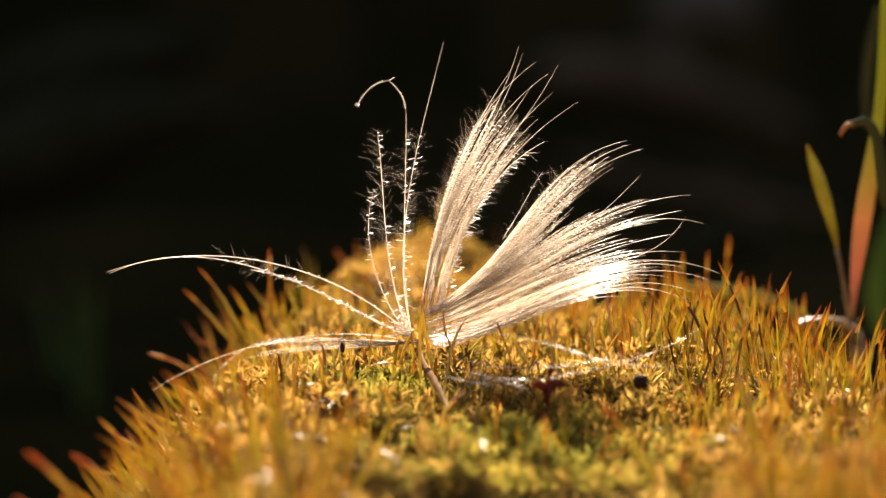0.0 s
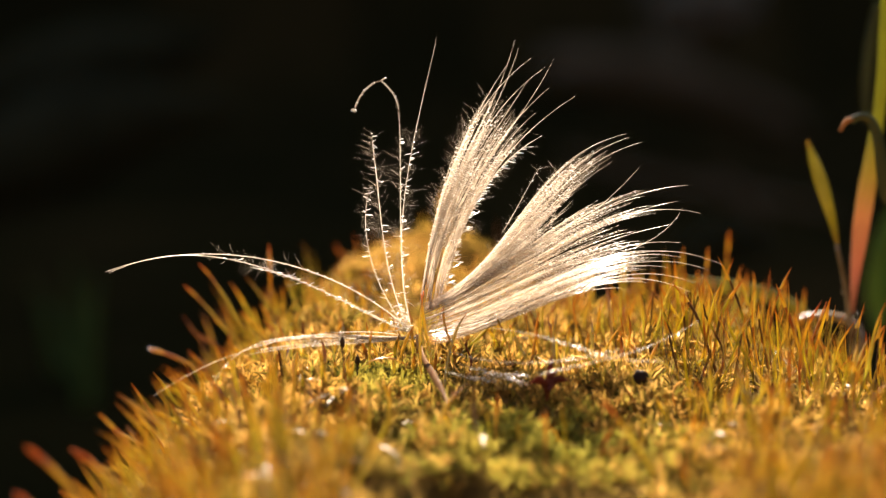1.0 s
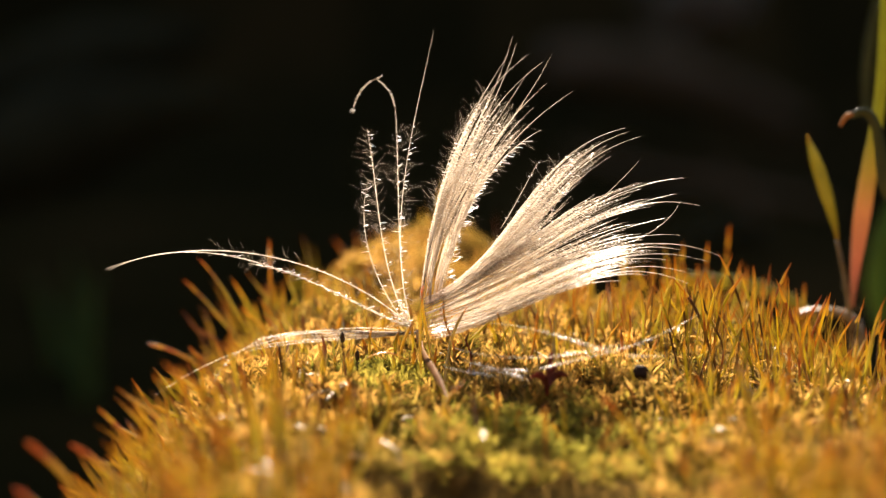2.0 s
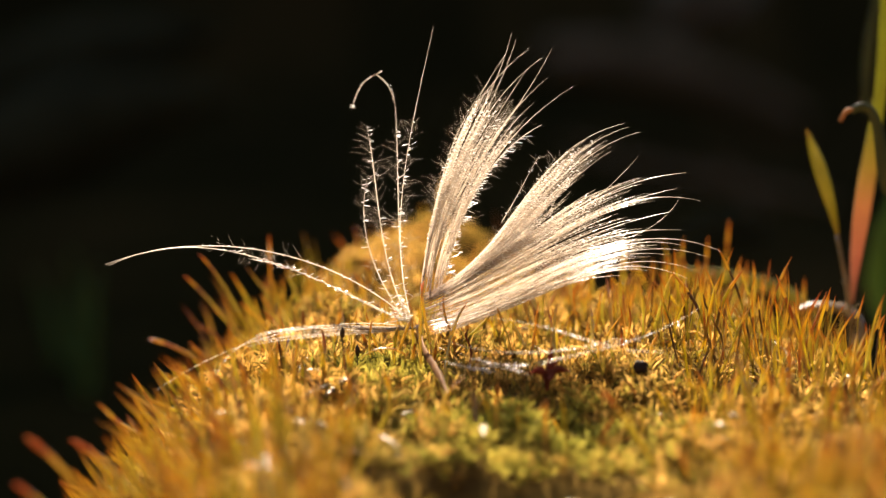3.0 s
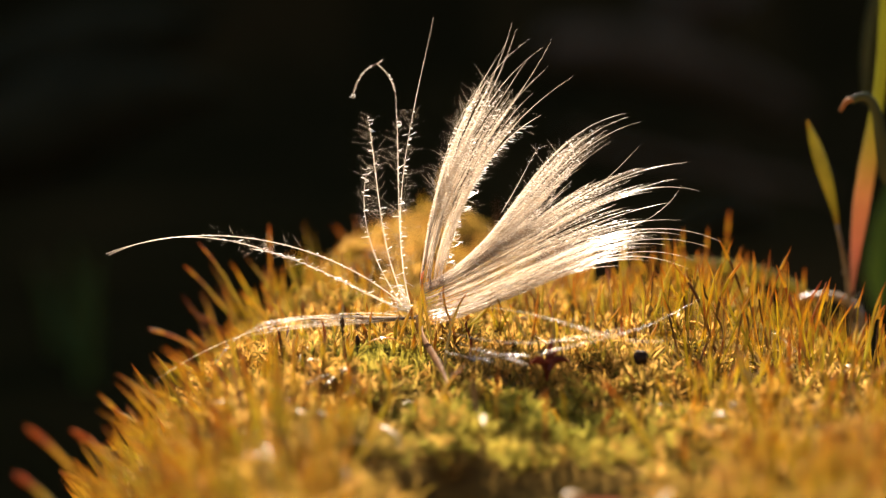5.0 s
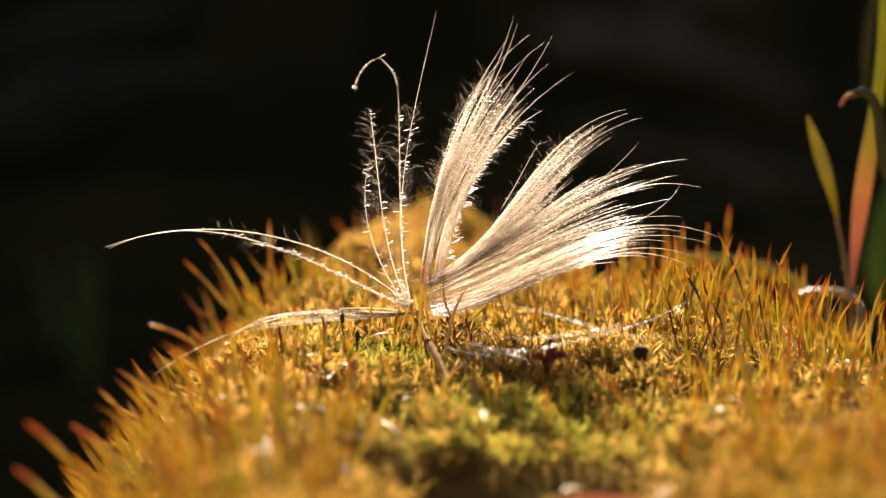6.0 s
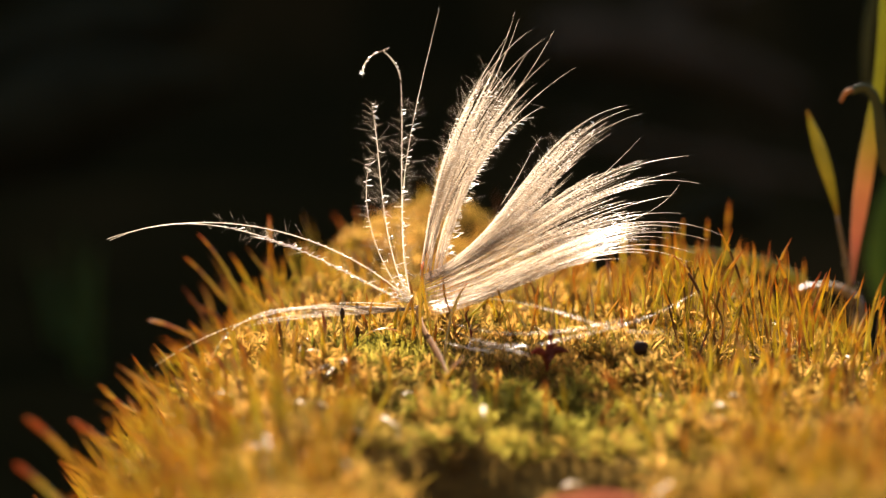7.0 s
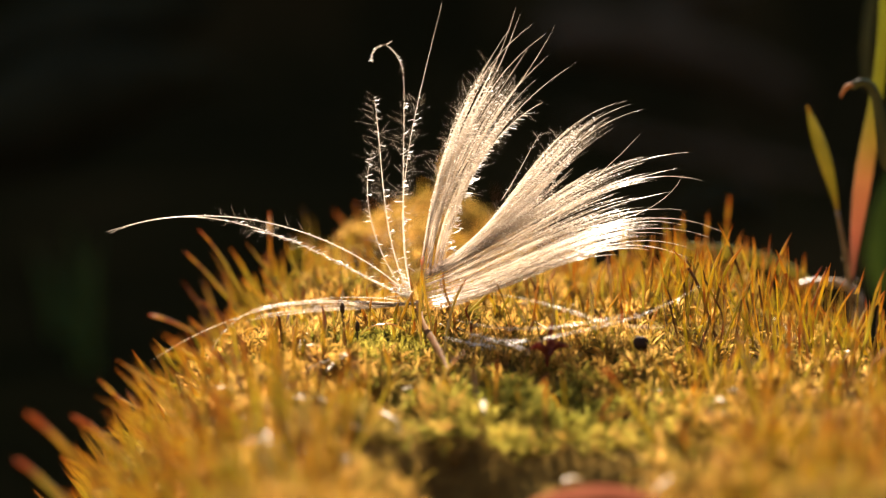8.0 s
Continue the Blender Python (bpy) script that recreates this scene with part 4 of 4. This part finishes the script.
for a, w in (([(-137.5, 420.0, -28.7), (-108.3, 414.3, -20.6), (-82.9, 427.2, -3.0), (-52.0, 430.0, -6.2)], (14, 26, 30, 18, 2)),
             ([(-128.6, 460.0, -6.0), (-103.3, 454.1, -2.0), (-82.7, 467.3, 6.0), (-59.0, 470.0, 10.0)], (12, 24, 26, 16, 2)),
             ([(51.7, 300.0, -26.0), (58.1, 300.0, -21.0), (66.8, 300.0, -20.5), (72.8, 300.0, -26.0)], (2, 7, 8, 2))):
    leaf = tagged(new("broad_leaf"), "broad dull green leaf in the shade behind the cushion", "leaf", "shaded leaves")
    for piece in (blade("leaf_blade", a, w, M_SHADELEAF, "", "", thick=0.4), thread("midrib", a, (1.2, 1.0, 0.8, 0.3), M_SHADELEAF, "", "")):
        piece.parent = leaf
for a, r in (([(34.5, 500.0, -24.6), (59.2, 500.0, -33.9), (85.6, 500.0, -36.9), (111.5, 500.0, -41.5)], 2.6), ([(75.9, 480.0, -28.0), (80.7, 480.0, -32.8), (85.9, 480.0, -37.4), (88.7, 480.0, -43.8)], 1.8)):
    tagged(thread("twig", a, (0.8 * r, r, r, 0.7 * r), M_BARK, "thin bare twig in the shade behind the cushion", "twig", 8), group="shaded twigs")
for a in ([(-84.2, 330.0, -74.5), (-83.4, 330.0, -61.2), (-82.5, 330.0, -48.0), (-85.5, 330.0, -30.9)], [(-79.0, 300.0, -72.0), (-78.5, 300.0, -58.0), (-79.5, 300.0, -44.0), (-76.0, 300.0, -30.0)], [(-88.0, 345.0, -76.0), (-89.5, 345.0, -62.0), (-91.0, 345.0, -50.0), (-96.0, 345.0, -38.0)], [(71.4, 120.0, -13.9), (70.5, 120.0, -8.3), (71.1, 120.0, -0.9), (72.8, 120.0, 7.4)]):
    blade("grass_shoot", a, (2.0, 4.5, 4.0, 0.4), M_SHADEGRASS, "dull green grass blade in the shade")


def motions():
    """The feather's barbs stir in a faint breeze and come to rest; everything else is still."""
    early = [(0.0, 1.0), (0.5, 0.5), (1.0, 0.36), (1.5, 0.1), (3.0, 0.0), (4.0, 0.0)]
    late = [(4.5, 0.0), (6.0, 0.33), (6.5, 0.5), (7.0, 0.7), (7.5, 0.86), (8.0, 1.0)]

    def stir(ob, first, last, nods=(0, 0)):
        x, y, z = ob.location
        rows = [(t, pose(x, y, z, nods[0] * s, first * s, 0)) for t, s in early]
        rows += [(t, pose(x, y, z, nods[1] * s, last * s, 0)) for t, s in late]
        walk(ob, rows)

    stir(upright, 1.4, 0.7, (-5, -1.5))
    stir(slant, 1.0, 0.6)
    stir(slant_b, 1.0, 0.6)
    stir(middle, 0.7, 0.5)
    stir(stray, 0.9, 0.5)
    stir(stray_b, 0.9, 0.5)
    stir(stray_c, 0.9, 0.5)
    stir(right, 1.7, 0.85)
    stir(right_low, 1.8, 0.9)
    stir(hooked, 1.7, 0.9)
    stir(side_a, 1.25, 1.55)
    stir(side_b, 1.25, 1.55)
    stir(side_c, 1.25, 1.55)
    for strand in tangle:
        stir(strand, 1.6, 1.5)
    stir(low_a, 3.4, 1.7)
    stir(low_b, 3.0, 1.5)
    for strand in low_lock:
        stir(strand, 1.0, 0.5)
    stir(snapped, 2.5, 1.7, (-7.6, -4.2))
    stir(bowed, 2.2, 1.6, (-5, -3))
    stir(curled, 2.5, 2.0, (-6.4, -3.5))
    stir(wisp, 1.9, 1.6)
    stir(under_a, 0.4, 0.2)
    stir(under_b, 1.2, 0.4)
    stir(under_c, 0.6, 0.3)
    x, y, z = hook.location
    walk(hook, [(0.0, pose(x, y, z, 0, 13.6, 0)), (0.5, pose(x, y, z, 0, 7, 0)), (1.0, pose(x, y, z, 0, 5, 0)), (1.5, pose(x, y, z, 0, 1.5, 0)),
                (3.0, pose(x, y, z)), (4.5, pose(x, y, z)), (6.0, pose(x, y, z, 10, 3, -3)), (6.5, pose(x, y, z, 30, 6, -8)),
                (7.0, pose(x, y, z, 38, 4, -11)), (7.5, pose(x, y, z, 47, 2, -14)), (8.0, pose(x, y, z, 58, 0, -17))])


motions()
